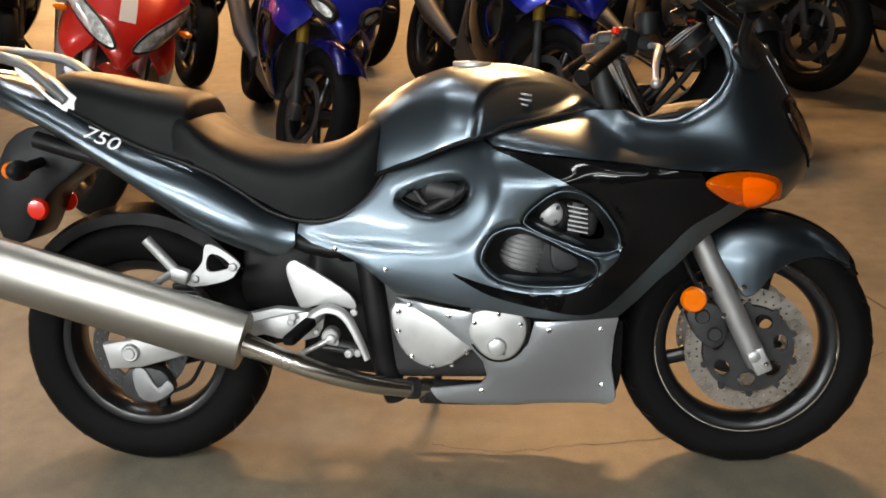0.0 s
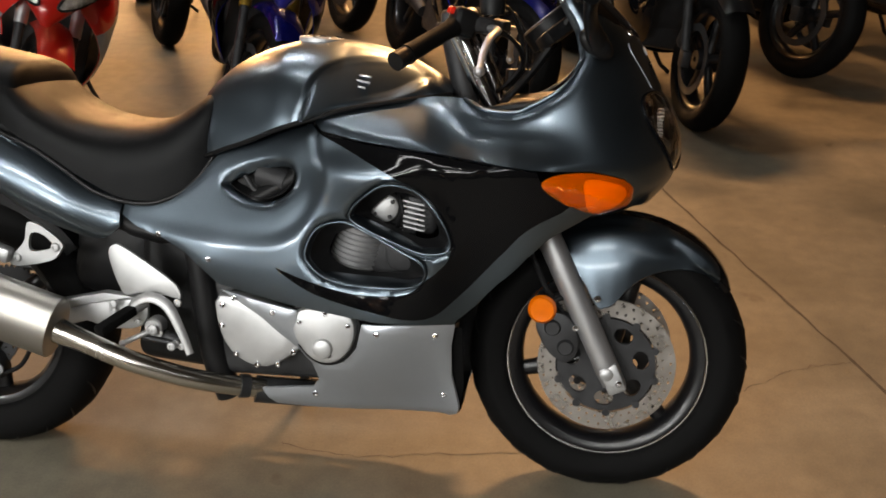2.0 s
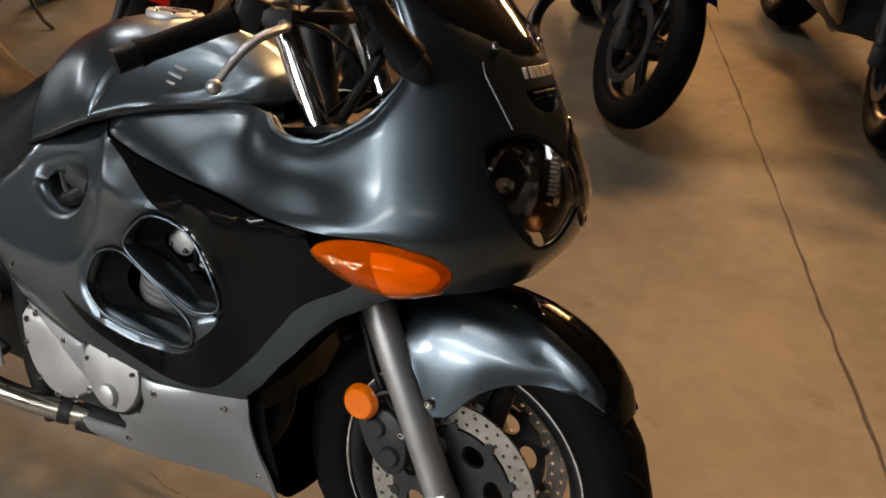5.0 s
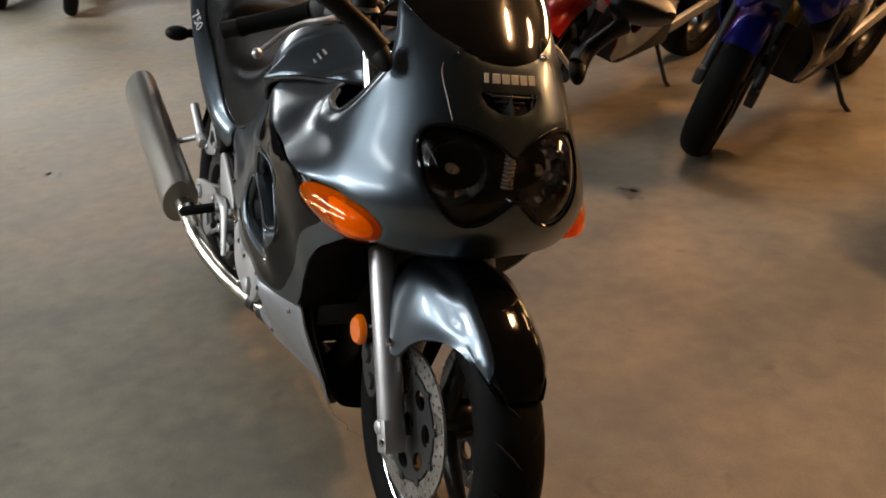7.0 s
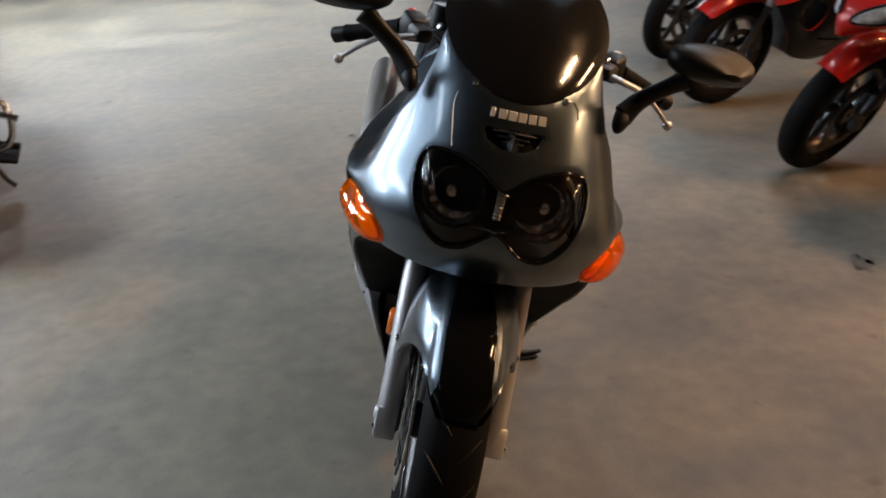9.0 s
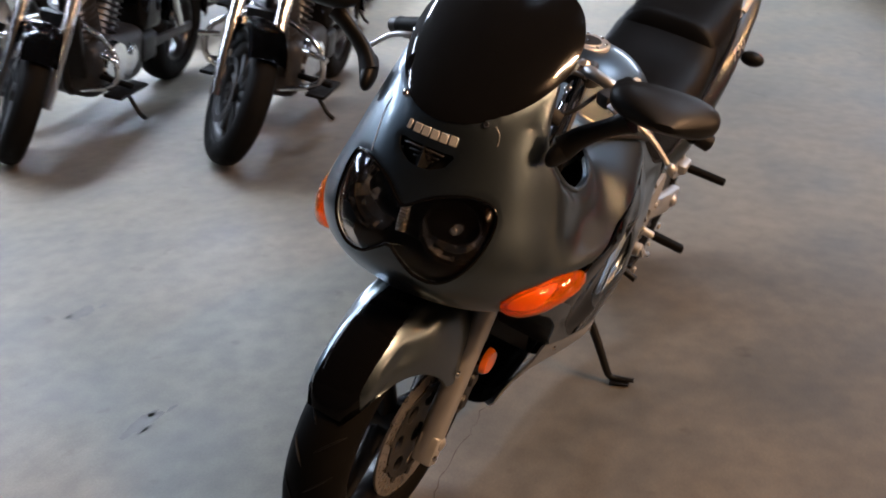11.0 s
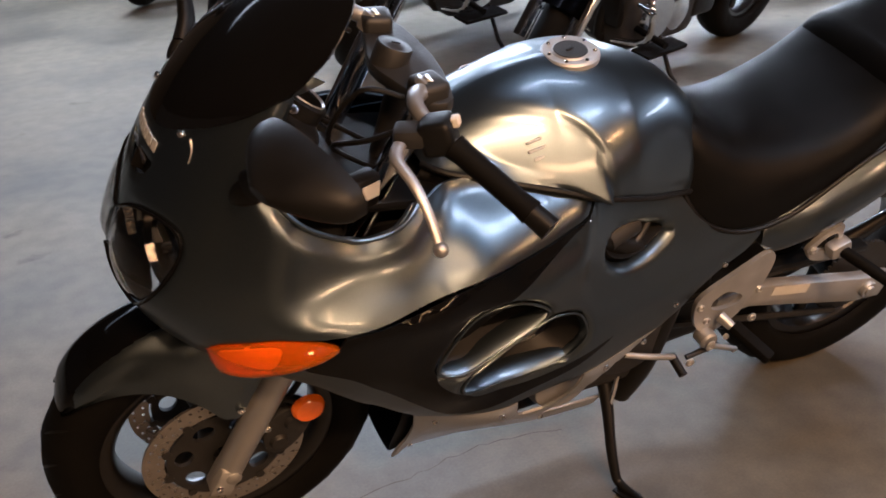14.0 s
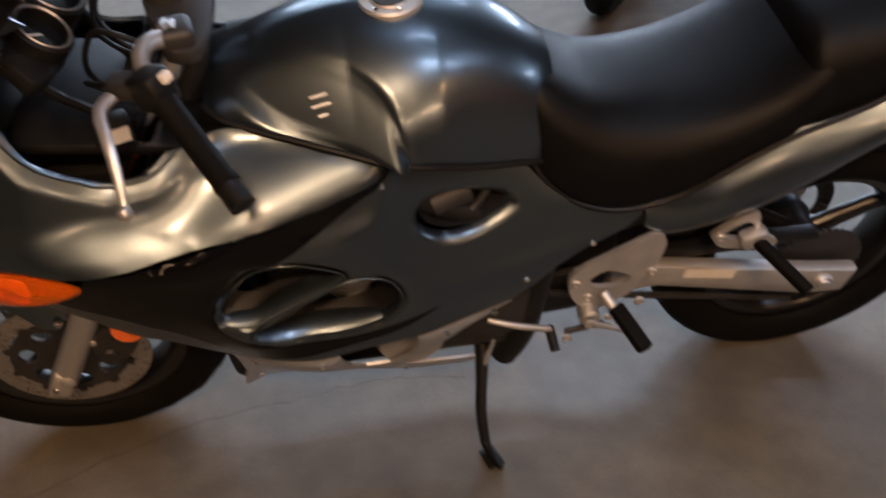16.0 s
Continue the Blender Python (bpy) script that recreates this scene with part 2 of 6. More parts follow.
def block(sx, sy, sz, m=None, bevel=0.0, seg=2, bm=None):
    own = bmesh.new()
    bmesh.ops.create_cube(own, size=1)
    bmesh.ops.scale(own, vec=(sx, sy, sz), verts=own.verts)
    if bevel:
        bmesh.ops.bevel(own, geom=own.edges[:], offset=bevel, segments=seg, affect="EDGES", profile=0.5)
    if m is not None:
        own.transform(m)
    return join(bm, own)


def ball(rx, ry, rz, m=None, seg=20, bm=None):
    own = bmesh.new()
    bmesh.ops.create_uvsphere(own, u_segments=seg, v_segments=seg // 2, radius=1)
    bmesh.ops.scale(own, vec=(rx, ry, rz), verts=own.verts)
    if m is not None:
        own.transform(m)
    return join(bm, own)


def join(bm, own):
    if bm is None:
        return own
    me = bpy.data.meshes.new("joined")
    own.to_mesh(me)
    own.free()
    bm.from_mesh(me)
    bpy.data.meshes.remove(me)
    return bm


def plate(outline, y0, y1, bevel=0.003, smooth=0, holes=(), bm=None):
    """A plate with its outline in x and z, between y0 and y1, with broken edges."""
    pts = spline(outline, smooth, True) if smooth else np.array(outline, float)
    own = bmesh.new()
    if holes:
        tri, loops = filled(pts, holes)
        lo = [own.verts.new((x, y0, z)) for x, z in tri[0]]
        hi = [own.verts.new((x, y1, z)) for x, z in tri[0]]
        for f in tri[1]:
            own.faces.new([lo[i] for i in f])
            own.faces.new([hi[i] for i in reversed(f)])
        for loop in loops:
            for a, b in zip(loop, np.roll(loop, -1)):
                own.faces.new((lo[a], lo[b], hi[b], hi[a]))
        bmesh.ops.recalc_face_normals(own, faces=own.faces)
        return join(bm, own)
    f = own.faces.new([own.verts.new((x, y0, z)) for x, z in pts])
    r = bmesh.ops.extrude_face_region(own, geom=[f])
    bmesh.ops.translate(own, vec=(0, y1 - y0, 0), verts=[v for v in r["geom"] if isinstance(v, bmesh.types.BMVert)])
    bmesh.ops.recalc_face_normals(own, faces=own.faces)
    if bevel:
        edges = [e for e in own.edges if any(len(g.verts) > 4 for g in e.link_faces)] or own.edges[:]
        bmesh.ops.bevel(own, geom=edges, offset=bevel, segments=2, affect="EDGES", profile=0.5)
    return join(bm, own)


def inside(q, poly):
    """Which of the points q lie in the polygon."""
    x, y = q[:, 0][:, None], q[:, 1][:, None]
    a, b = poly, np.roll(poly, -1, axis=0)
    cross = (a[:, 1] > y) != (b[:, 1] > y)
    with np.errstate(divide="ignore", invalid="ignore"):
        at = a[:, 0] + (y - a[:, 1]) * (b[:, 0] - a[:, 0]) / (b[:, 1] - a[:, 1])
    return (cross & (x < at)).sum(1) % 2 == 1


def away(q, poly, closed=True):
    """The distance of the points q from a polyline."""
    a, b = (poly, np.roll(poly, -1, axis=0)) if closed else (poly[:-1], poly[1:])
    d = b - a
    out = np.full(len(q), 9.0)
    for a1, d1 in zip(a, d):
        t = np.clip(((q - a1) @ d1) / max(d1 @ d1, 1e-12), 0, 1)
        out = np.minimum(out, np.linalg.norm(q - a1 - t[:, None] * d1, axis=1))
    return out


def even(poly, step):
    """The polygon with points every step along it."""
    out = []
    for a, b in zip(poly, np.roll(poly, -1, axis=0)):
        n = max(1, int(round(np.linalg.norm(b - a) / step)))
        out += [a + (b - a) * i / n for i in range(n)]
    return np.array(out)


def filled(outline, holes=(), step=0.0, lines=()):
    """Triangles over an outline with holes, and the loops of its edges."""
    loops = [even(np.array(p, float), step) if step else np.array(p, float) for p in (outline, *holes)]
    pts, edges, loops_at = [], [], []
    for lp in loops:
        n0 = len(pts)
        pts += list(lp)
        idx = list(range(n0, len(pts)))
        loops_at.append(idx)
        edges += list(zip(idx, idx[1:] + idx[:1]))
    for ln in lines:
        n0 = len(pts)
        pts += list(ln)
        edges += [(i, i + 1) for i in range(n0, len(pts) - 1)]
    if step:
        lo, hi = loops[0].min(0), loops[0].max(0)
        g = np.array([(x + (step / 2 if j % 2 else 0), y) for j, y in enumerate(np.arange(lo[1], hi[1], step * 0.87)) for x in np.arange(lo[0], hi[0], step)])
        ok = inside(g, loops[0]) & (away(g, loops[0]) > step * 0.55)
        for h in loops[1:]:
            ok &= ~inside(g, h) & (away(g, h) > step * 0.55)
        for ln in lines:
            ok &= away(g, np.array(ln), False) > step * 0.5
        pts += list(g[ok])
    v, e, f, orig, *_ = delaunay_2d_cdt([Vector(p) for p in pts], edges, [], 0, 1e-6)
    v = np.array([tuple(p) for p in v])
    f = np.array([t for t in f if len(t) == 3])
    mid = v[f].mean(1)
    keep = inside(mid, loops[0])
    for h in loops[1:]:
        keep &= ~inside(mid, h)
    where = {}
    for new_i, olds in enumerate(orig):
        for o in olds:
            where[o] = new_i
    return (v, f[keep]), [[where[i] for i in lp] for lp in loops_at]


def panel(surf, outline, holes=(), step=0.014, thick=0.004, roll=0.006, soft=0.008, hole_roll=0.0, hole_soft=0.02, zones=(), dent=None, both=False, lining=0):
    """A thin moulded panel on a surface, with rolled edges; zones are polygons that take the materials 1, 2 and so on."""
    lines = [np.vstack([even(np.array(z, float), step), np.array(z[:1], float)]) for z in zones]
    (v, f), loops = filled(outline, holes, step, lines)
    e = 1e-4
    P, U, V = surf(v), surf(v + (e, 0)), surf(v + (0, e))
    N = np.cross(V - P, U - P)
    N /= np.linalg.norm(N, axis=1)[:, None] + 1e-12
    d = away(v, even(np.array(outline, float), 0.02))
    sink = roll * np.exp(-((d / soft) ** 2))
    if both:
        sink *= np.clip((1.75 - v[:, 0]) / 0.03, 0, 1)
    if holes:
        dh = np.min([away(v, np.array(h, float)) for h in holes], axis=0)
        sink = np.maximum(sink, hole_roll * np.clip(1 - dh / hole_soft, 0, 1) ** 2)
    if dent is not None:
        sink = sink + dent(v)
    A = P - N * sink[:, None]
    B = A - N * thick
    bm = bmesh.new()
    top, low = [bm.verts.new(q) for q in A], [bm.verts.new(q) for q in B]
    mids = v[f].mean(1)
    which = np.zeros(len(f), int)
    for k, z in enumerate(zones):
        which[inside(mids, np.array(z, float))] = k + 1
    for t, w in zip(f, which):
        t = [int(i) for i in t]
        a = bm.faces.new([top[i] for i in reversed(t)])
        b = bm.faces.new([low[i] for i in t])
        a.material_index, b.material_index = int(w), lining or int(w)
    for lp in loops:
        for i, j in zip(lp, lp[1:] + lp[:1]):
            if i != j:
                try:
                    bm.faces.new((top[i], top[j], low[j], low[i]))
                except ValueError:
                    pass
    if both:
        other = bm.copy()
        flipped(other)
        join(bm, other)
        bmesh.ops.remove_doubles(bm, verts=bm.verts, dist=0.0006)
    bmesh.ops.recalc_face_normals(bm, faces=bm.faces)
    return bm


def smoothstep(a, b, x):
    t = np.clip((x - a) / (b - a), 0, 1)
    return t * t * (3 - 2 * t)


def thing(name, label, category, m=None, group=""):
    ob = new(name)
    if m is not None:
        ob.matrix_basis = m
    return tagged(ob, label, category, group)


def lettering(body, size, stretch=1.0, slant=0.0, depth=0.0008):
    """The mesh of some letters, flat in x and y, centred on the origin."""
    data = bpy.data.curves.new("letters", "FONT")
    data.body, data.size, data.extrude, data.shear = body, size, depth, slant
    data.align_x, data.align_y = "CENTER", "CENTER"
    ob = bpy.data.objects.new("letters", data)
    me = bpy.data.meshes.new_from_object(ob)
    bm = bmesh.new()
    bm.from_mesh(me)
    bmesh.ops.scale(bm, vec=(stretch, 1, 1), verts=bm.verts)
    bpy.data.objects.remove(ob)
    bpy.data.meshes.remove(me)
    bpy.data.curves.remove(data)
    return bm


def bolt(place, normal, parent, r=0.007, mat=None, name="bolt", h=0.004):
    """A domed hexagon-socket screw head."""
    bm = lathe([(0.0, h * 0.4), (r * 0.42, h * 0.4), (r * 0.45, h), (r * 0.8, h * 0.9), (r, h * 0.4), (r, -0.002), (0, -0.002)], 14, "z")
    q = Vector(normal).to_track_quat("Z", "Y").to_matrix().to_4x4()
    return part(name, bm, mat or chrome, parent, m=Matrix.Translation(place) @ q)

# ---- the hall ----
bm = bmesh.new()
bmesh.ops.create_grid(bm, x_segments=60, y_segments=60, size=20)
floor = tagged(part("floor", bm, concrete, smooth=False), "polished bare concrete floor with stains and cracks", "floor", kind="structure")
for nm, sx, sy, sz, at in (("wall_north", 40, 0.3, 6, (0, 19.6, 3)), ("wall_south", 40, 0.3, 6, (0, -14, 3)), ("wall_east", 0.3, 33.3, 6, (13, 2.8, 3)), ("wall_west", 0.3, 33.3, 6, (-19, 2.8, 3))):
    tagged(part(nm, block(sx, sy, sz, pose(*at)), wall_paint, smooth=False), "dark painted warehouse wall", "wall", kind="structure")
tagged(part("ceiling", block(40, 33.9, 0.2, pose(0, 2.8, 6.1)), wall_paint, smooth=False), "dark warehouse ceiling", "ceiling", kind="structure")


def ribbon(points, width, z, wander=0.0, seed=1, n=10):
    """A thin strip that lies on the floor along the points."""
    rng = np.random.default_rng(seed)
    p = spline(points, n)
    p[1:-1] += rng.normal(0, wander, (len(p) - 2, 2))
    d = np.gradient(p, axis=0)
    d /= np.linalg.norm(d, axis=1)[:, None]
    w = width * (0.5 + rng.random(len(p)))[:, None]
    side = np.c_[-d[:, 1], d[:, 0]] * w / 2
    own = bmesh.new()
    return grid(own, [[(*(a - s), z), (*(a + s), z)] for a, s in zip(p, side)])


joint = part("floor_joint", ribbon([(0.93, 3.62), (1.30, 2.69), (1.715, 1.625), (2.135, 0.552), (2.52, -0.42), (3.1, -1.9)], 0.008, 0.0012, 0.002, 3, 14), crack_dirt, smooth=False)
tagged(joint, "straight dirt-filled saw joint in the concrete", "joint", kind="structure")
for s, pts in ((5, [(2.13, 0.55), (1.98, 0.50), (1.888, 0.43), (1.74, 0.33), (1.6, 0.22)]), (6, [(1.6, 0.22), (1.35, 0.10), (1.109, 0.05), (0.857, 0.02), (0.7, 0.05)])):
    tagged(part("floor_crack", ribbon(pts, 0.0018, 0.001, 0.004, s), crack_dirt, smooth=False), "fine wandering crack in the concrete", "crack", kind="structure")

for at, rx, ry, seed in (((-1.65, -.41), .075, .045, 2), ((.13, 1.46), .060, .035, 4), ((1.43, -.73), .070, .022, 7), ((1.06, -1.38), .050, .030, 9)):
    rng = np.random.default_rng(seed)
    own = bmesh.new()
    for dx, dy, k in [(0, 0, 1.0)] + [(*(rng.random(2) - .5) * 2.6, .12 + .2 * rng.random()) for i in range(7)]:
        wave = 1 + .18 * np.sin(3 * np.linspace(0, 2 * math.pi, 40, endpoint=False) + seed) + rng.normal(0, .07, 40)
        own.faces.new([own.verts.new((at[0] + rx * (dx + k * w * math.cos(a)), at[1] + ry * (dy + k * w * math.sin(a)), .0008)) for a, w in zip(np.linspace(0, 2 * math.pi, 40, endpoint=False), wave)])
    tagged(part("floor_stain", own, stain_dark, smooth=False), "small dark oil stain on the concrete", "stain", kind="structure")

# ---- the motorcycle: x ahead, y to its left, z up; rear axle at x = 0 ----
bike = thing("sport_touring_motorcycle", "gunmetal grey sport touring motorcycle leaning on its side stand", "motorcycle", pose(0, 0, 0.002, -LEAN))

# half widths of the bodywork: (x, z, y)
WIDTHS = [(.95, .643, .246), (1.15, .586, .266), (.849, .553, .238), (1.102, .523, .263), (1.016, .485, .238), (.819, .735, .195), (.835, .425, .231),
          (.953, .403, .232), (.897, .323, .200), (1.167, .401, .190), (.664, .46, .200), (.638, .528, .203), (.439, .614, .157), (.639, .741, .140),
          (1.2, .80, .229), (1.122, .229, .114), (.843, .217, .139), (.891, .794, .208), (1.0, .394, .238), (1.098, .862, .110),
          (.676, .672, .172), (1.0, .845, .158), (1.25, .55, .238), (1.0, .17, .085), (1.2, .70, .272),
          (.966, .788, .234), (.966, .810, .205), (.966, .830, .172), (1.05, .778, .258), (1.05, .800, .228), (1.05, .814, .208), (1.05, .828, .176), (1.05, .848, .136),
          (1.132, .770, .274), (1.132, .800, .234), (1.132, .816, .214), (1.132, .832, .178), (1.14, .856, .140), (1.2, .756, .285), (1.2, .780, .252), (1.2, .82, .214), (1.2, .84, .207), (1.1, .70, .260), (1.05, .66, .257)]


def fitted(table):
    """A smooth sheet over a table of (u, v, value)."""
    c = np.array(table, float)
    xy, n = c[:, :2], len(c)

    def kernel(a):
        r = np.linalg.norm(a[:, None] - xy[None], axis=-1)
        return r * r * np.log(r + 1e-9)
    A = np.zeros((n + 3, n + 3))
    A[:n, :n] = kernel(xy) + np.eye(n) * 4e-4
    A[:n, n] = A[n, :n] = 1
    A[:n, n + 1:], A[n + 1:, :n] = xy, xy.T
    k = np.linalg.solve(A, np.r_[c[:, 2], 0, 0, 0])
    return lambda q: kernel(q) @ k[:n] + k[n] + q @ k[n + 1:]


NOSE_W = spline([(.40, .19), (.50, .222), (.58, .247), (.65, .265), (.70, .277), (.730, .284), (.748, .283), (.770, .257), (.792, .232), (.815, .218), (.85, .210), (.90, .203), (.95, .194), (1.0, .184), (1.05, .172), (1.12, .150)], 6)
WIDTHS += [(x, float(z), float(np.interp(z, NOSE_W[:, 0], NOSE_W[:, 1]))) for x in (1.25, 1.30) for z in (.60, .65, .70, .73, .748, .77, .792, .815, .85, .88)]
low_width = fitted(WIDTHS)
# the shoulder: along x, the crest's height and half width, and the height and half width of the shelf's inner edge
SHOULDER = spline([(.80, .815, .195, .838, .188), (.86, .811, .203, .838, .184), (.891, .801, .211, .840, .176), (.966, .788, .234, .848, .155), (1.05, .778, .257, .851, .138), (1.10, .7735, .268, .856, .136),
                   (1.15, .7665, .277, .858, .153), (1.20, .758, .2825, .859, .180), (1.25, .751, .284, .860, .201), (1.30, .748, .284, .860, .2085)], 30)


def side_width(q):
    """Half width of the flank, with the crease that runs back from the turn signal."""
    x, z = q[:, 0], q[:, 1]
    zc, yc, zt, yt = (np.interp(x, SHOULDER[:, 0], SHOULDER[:, j]) for j in (1, 2, 3, 4))
    t = (z - zc) / (zt - zc)
    u = np.clip(0.5 * (t + np.sqrt(t * t + 0.012)), 0, 1)
    m = smoothstep(1.04, 1.25, x)
    g = (1 - m) * (0.55 * u + 0.45 * u ** 2.2) + m * (1 - (1 - u) ** 2.8)
    y = yc - (yc - yt) * g - 0.4 * np.maximum(t - 1, 0) * (zt - zc)
    b = smoothstep(-0.075, 0.0, z - zc) * smoothstep(0.85, 0.91, x)
    return low_width(q) * (1 - b) + y * b
XR, PW = 1.25, 2.25


NOSE_X = spline([(.60, 1.50), (.66, 1.545), (.70, 1.578), (.735, 1.592), (.77, 1.594), (.81, 1.583), (.86, 1.562), (.91, 1.540), (.96, 1.515), (1.0, 1.490), (1.05, 1.450), (1.1, 1.40), (1.2, 1.25)], 6)


def nose_x(z):
    return np.interp(z, NOSE_X[:, 0], NOSE_X[:, 1])


NOSE_P = spline([(.40, .19), (.50, .222), (.58, .245), (.65, .262), (.70, .271), (.73, .273), (.75, .271), (.77, .265), (.80, .254), (.85, .235), (.90, .218), (.95, .202), (1.0, .187), (1.05, .172), (1.12, .150)], 6)


def nose_w(z):
    return np.interp(z, NOSE_P[:, 0], NOSE_P[:, 1])


def shell(q):
    """The body's left side: along x as far as XR, then round the nose to the middle at 1.75."""
    q = np.asarray(q, float)
    a, z = q[:, 0], q[:, 1]
    th = np.clip((a - XR) / 0.5, 0, 1) * math.pi / 2
    w0, flared = side_width(np.c_[np.minimum(a, XR), z]), np.interp(z, NOSE_W[:, 0], NOSE_W[:, 1])
    w1 = flared + (nose_w(z) - flared) * smoothstep(XR + 0.01, XR + 0.16, a)
    k = smoothstep(1.10, XR, a)
    w = w0 * (1 - k) + w1 * k
    x = np.where(a <= XR, a, XR + (nose_x(z) - XR) * np.sin(th) ** (2 / PW))
    y = np.where(a <= XR, w, w1 * np.maximum(np.cos(th), 1e-9) ** (2 / PW))
    return np.c_[x, np.where(a >= 1.7499, 0.0, y), z]


def by_x(pts):
    """Domain places from (x, z)."""
    out = []
    for x, z in pts:
        if x <= XR:
            out.append((x, z))
        else:
            s = min((x - XR) / (float(nose_x(z)) - XR), 1.0) ** (PW / 2)
            out.append((XR + 0.5 * math.asin(s) / (math.pi / 2), z))
    return out


def by_y(pts):
    """Domain places from (y, z) round the nose."""
    return [(XR + 0.5 * math.acos(min(y / float(nose_w(z)), 1.0) ** (PW / 2)) / (math.pi / 2), z) for y, z in pts]


# -- side fairings --
VENT_A = spline([(.668, .686), (.707, .708), (.757, .723), (.800, .726), (.818, .711), (.812, .686), (.786, .664), (.748, .654), (.703, .662)], 5, True)
VENT_B = spline([(.952, .640), (.985, .678), (1.028, .702), (1.075, .694), (1.114, .662), (1.145, .612), (1.143, .580), (1.098, .574), (1.038, .592), (.980, .616)], 5, True)
VENT_C = spline([(.860, .562), (.884, .606), (.936, .622), (.990, .602), (1.047, .574), (1.092, .552), (1.097, .522), (1.066, .500), (.986, .494), (.908, .506), (.868, .534)], 5, True)
KNEE = np.vstack([spline([(.440, .600), (.520, .580), (.596, .574), (.739, .566), (.815, .581), (.866, .624), (.894, .691), (.886, .763), (.856, .816)], 6), [(.78, .95), (.3, .95), (.3, .62)]])
BLACK = np.vstack([spline([(.878, .796), (.977, .752), (1.060, .710), (1.120, .664), (1.150, .604), (1.148, .560), (1.108, .520), (1.062, .484), (.980, .476), (.900, .489), (.789, .524)], 5),
                   spline([(.800, .514), (.875, .473), (.986, .442), (1.097, .428), (1.170, .484), (1.239, .560), (1.295, .622), (1.36, .660)], 5), by_x([(1.42, .70), (1.39, .755), (1.32, .758)]), [(1.132, .782), (.966, .799)]])


def side_dent(v):
    d = away(v, KNEE)
    s = np.where(inside(v, KNEE), d, -d)
    ridge = 0.0042 * smoothstep(-0.006, 0.026, s) - 0.0008 * np.exp(-((s + 0.008) / 0.013) ** 2)
    return ridge


def side_fairing():
    outline = ([(.429, .607), (.468, .583), (.528, .564), (.582, .537), (.658, .474), (.748, .458), (.85, .442), (.949, .425), (1.035, .417), (1.150, .412), (1.196, .455)]
               + by_x([(1.240, .505), (1.300, .566), (1.350, .612), (1.400, .640), (1.432, .658), (1.372, .676), (1.326, .711), (1.316, .739)])
               + [(1.132, .764), (.966, .781), (.880, .795), (.860, .812), (.792, .797), (.727, .770), (.641, .740), (.602, .692), (.556, .654), (.489, .633), (.432, .631)])
    return panel(shell, outline, [VENT_A, VENT_B, VENT_C], 0.010, 0.005, 0.0015, 0.004, 0.016, 0.017, [BLACK], side_dent)


part("side_fairing", side_fairing(), [gunmetal, black_paint], bike, "gunmetal side fairing with a black swoosh and oval vents")
part("side_fairing", flipped(side_fairing()), [gunmetal, black_paint], bike, "gunmetal side fairing with a black swoosh and oval vents")


def duct(edge, depth, shrink):
    """The dark funnel that leads inward from a vent's edge."""
    q = shell(edge)
    mid = q.mean(0)
    rows = []
    for k in np.linspace(0, 1, 5):
        f = 1.03 - shrink * k
        rows.append([(mid[0] + (x - mid[0]) * f, y - .0225 - depth * k, mid[2] + (z - mid[2]) * f) for x, y, z in q])
    own = grid(bmesh.new(), rows, close_v=True)
    bmesh.ops.recalc_face_normals(own, faces=own.faces)
    bmesh.ops.solidify(own, geom=own.faces[:], thickness=0.002)
    return own


for edge, depth, shrink in ((VENT_A, .030, .12), (VENT_B, .036, .30), (VENT_C, .036, .30)):
    part("vent_duct", duct(edge, depth, shrink), plastic, bike, "black inner duct of the vent")
    part("vent_duct", flipped(duct(edge, depth, shrink)), plastic, bike, "black inner duct of the vent")



def vent_ramp(path):
    """A smooth rounded ramp that rises inward from a vent's lower edge."""
    q = spline(path, 8)
    rows = []
    for (x, y, z), k in zip(shell(q), np.sin(np.linspace(0.12, math.pi - 0.12, len(q))) ** 0.5):
        rows.append([(x, y + dy * k - 0.010 * (1 - k), z + dz * k) for dy, dz in RAMP])
    own = grid(bmesh.new(), rows)
    bmesh.ops.recalc_face_normals(own, faces=own.faces)
    bmesh.ops.solidify(own, geom=own.faces[:], thickness=0.002)
    return own


def vent_glint_bead(edge, thin, thick):
    """A bead added to catch light round a vent, heavier towards its lower rear."""
    mid = edge.mean(0)
    q = shell(mid + (edge - mid) * 1.035)
    d = edge - mid
    k = np.clip(-(d[:, 0] / np.abs(d[:, 0]).max() + d[:, 1] / np.abs(d[:, 1]).max()) * 0.5, 0, 1)
    return tube(q - (0, 0.004, 0), thin + (thick - thin) * k, 10, closed=True)


for edge, thin, thick in ((VENT_B, .0026, .0026), (VENT_C, .0026, .0030)):
    part("vent_glint_bead", vent_glint_bead(edge, thin, thick), gunmetal, bike)
    part("vent_glint_bead", flipped(vent_glint_bead(edge, thin, thick)), gunmetal, bike)
RAMP = spline([(-.010, -.008), (-.004, -.006), (-.001, -.002), (-.005, .002), (-.015, .007), (-.028, .011), (-.042, .013)], 3)
for path in ([(.948, .636), (.985, .614), (1.042, .588), (1.095, .569), (1.138, .574)], [(.892, .512), (.945, .499), (1.0, .493), (1.06, .497), (1.096, .515)]):
    part("vent_ramp", vent_ramp(path), gunmetal, bike, "gunmetal ramp in the mouth of the vent")
    part("vent_ramp", flipped(vent_ramp(path)), gunmetal, bike, "gunmetal ramp in the mouth of the vent")

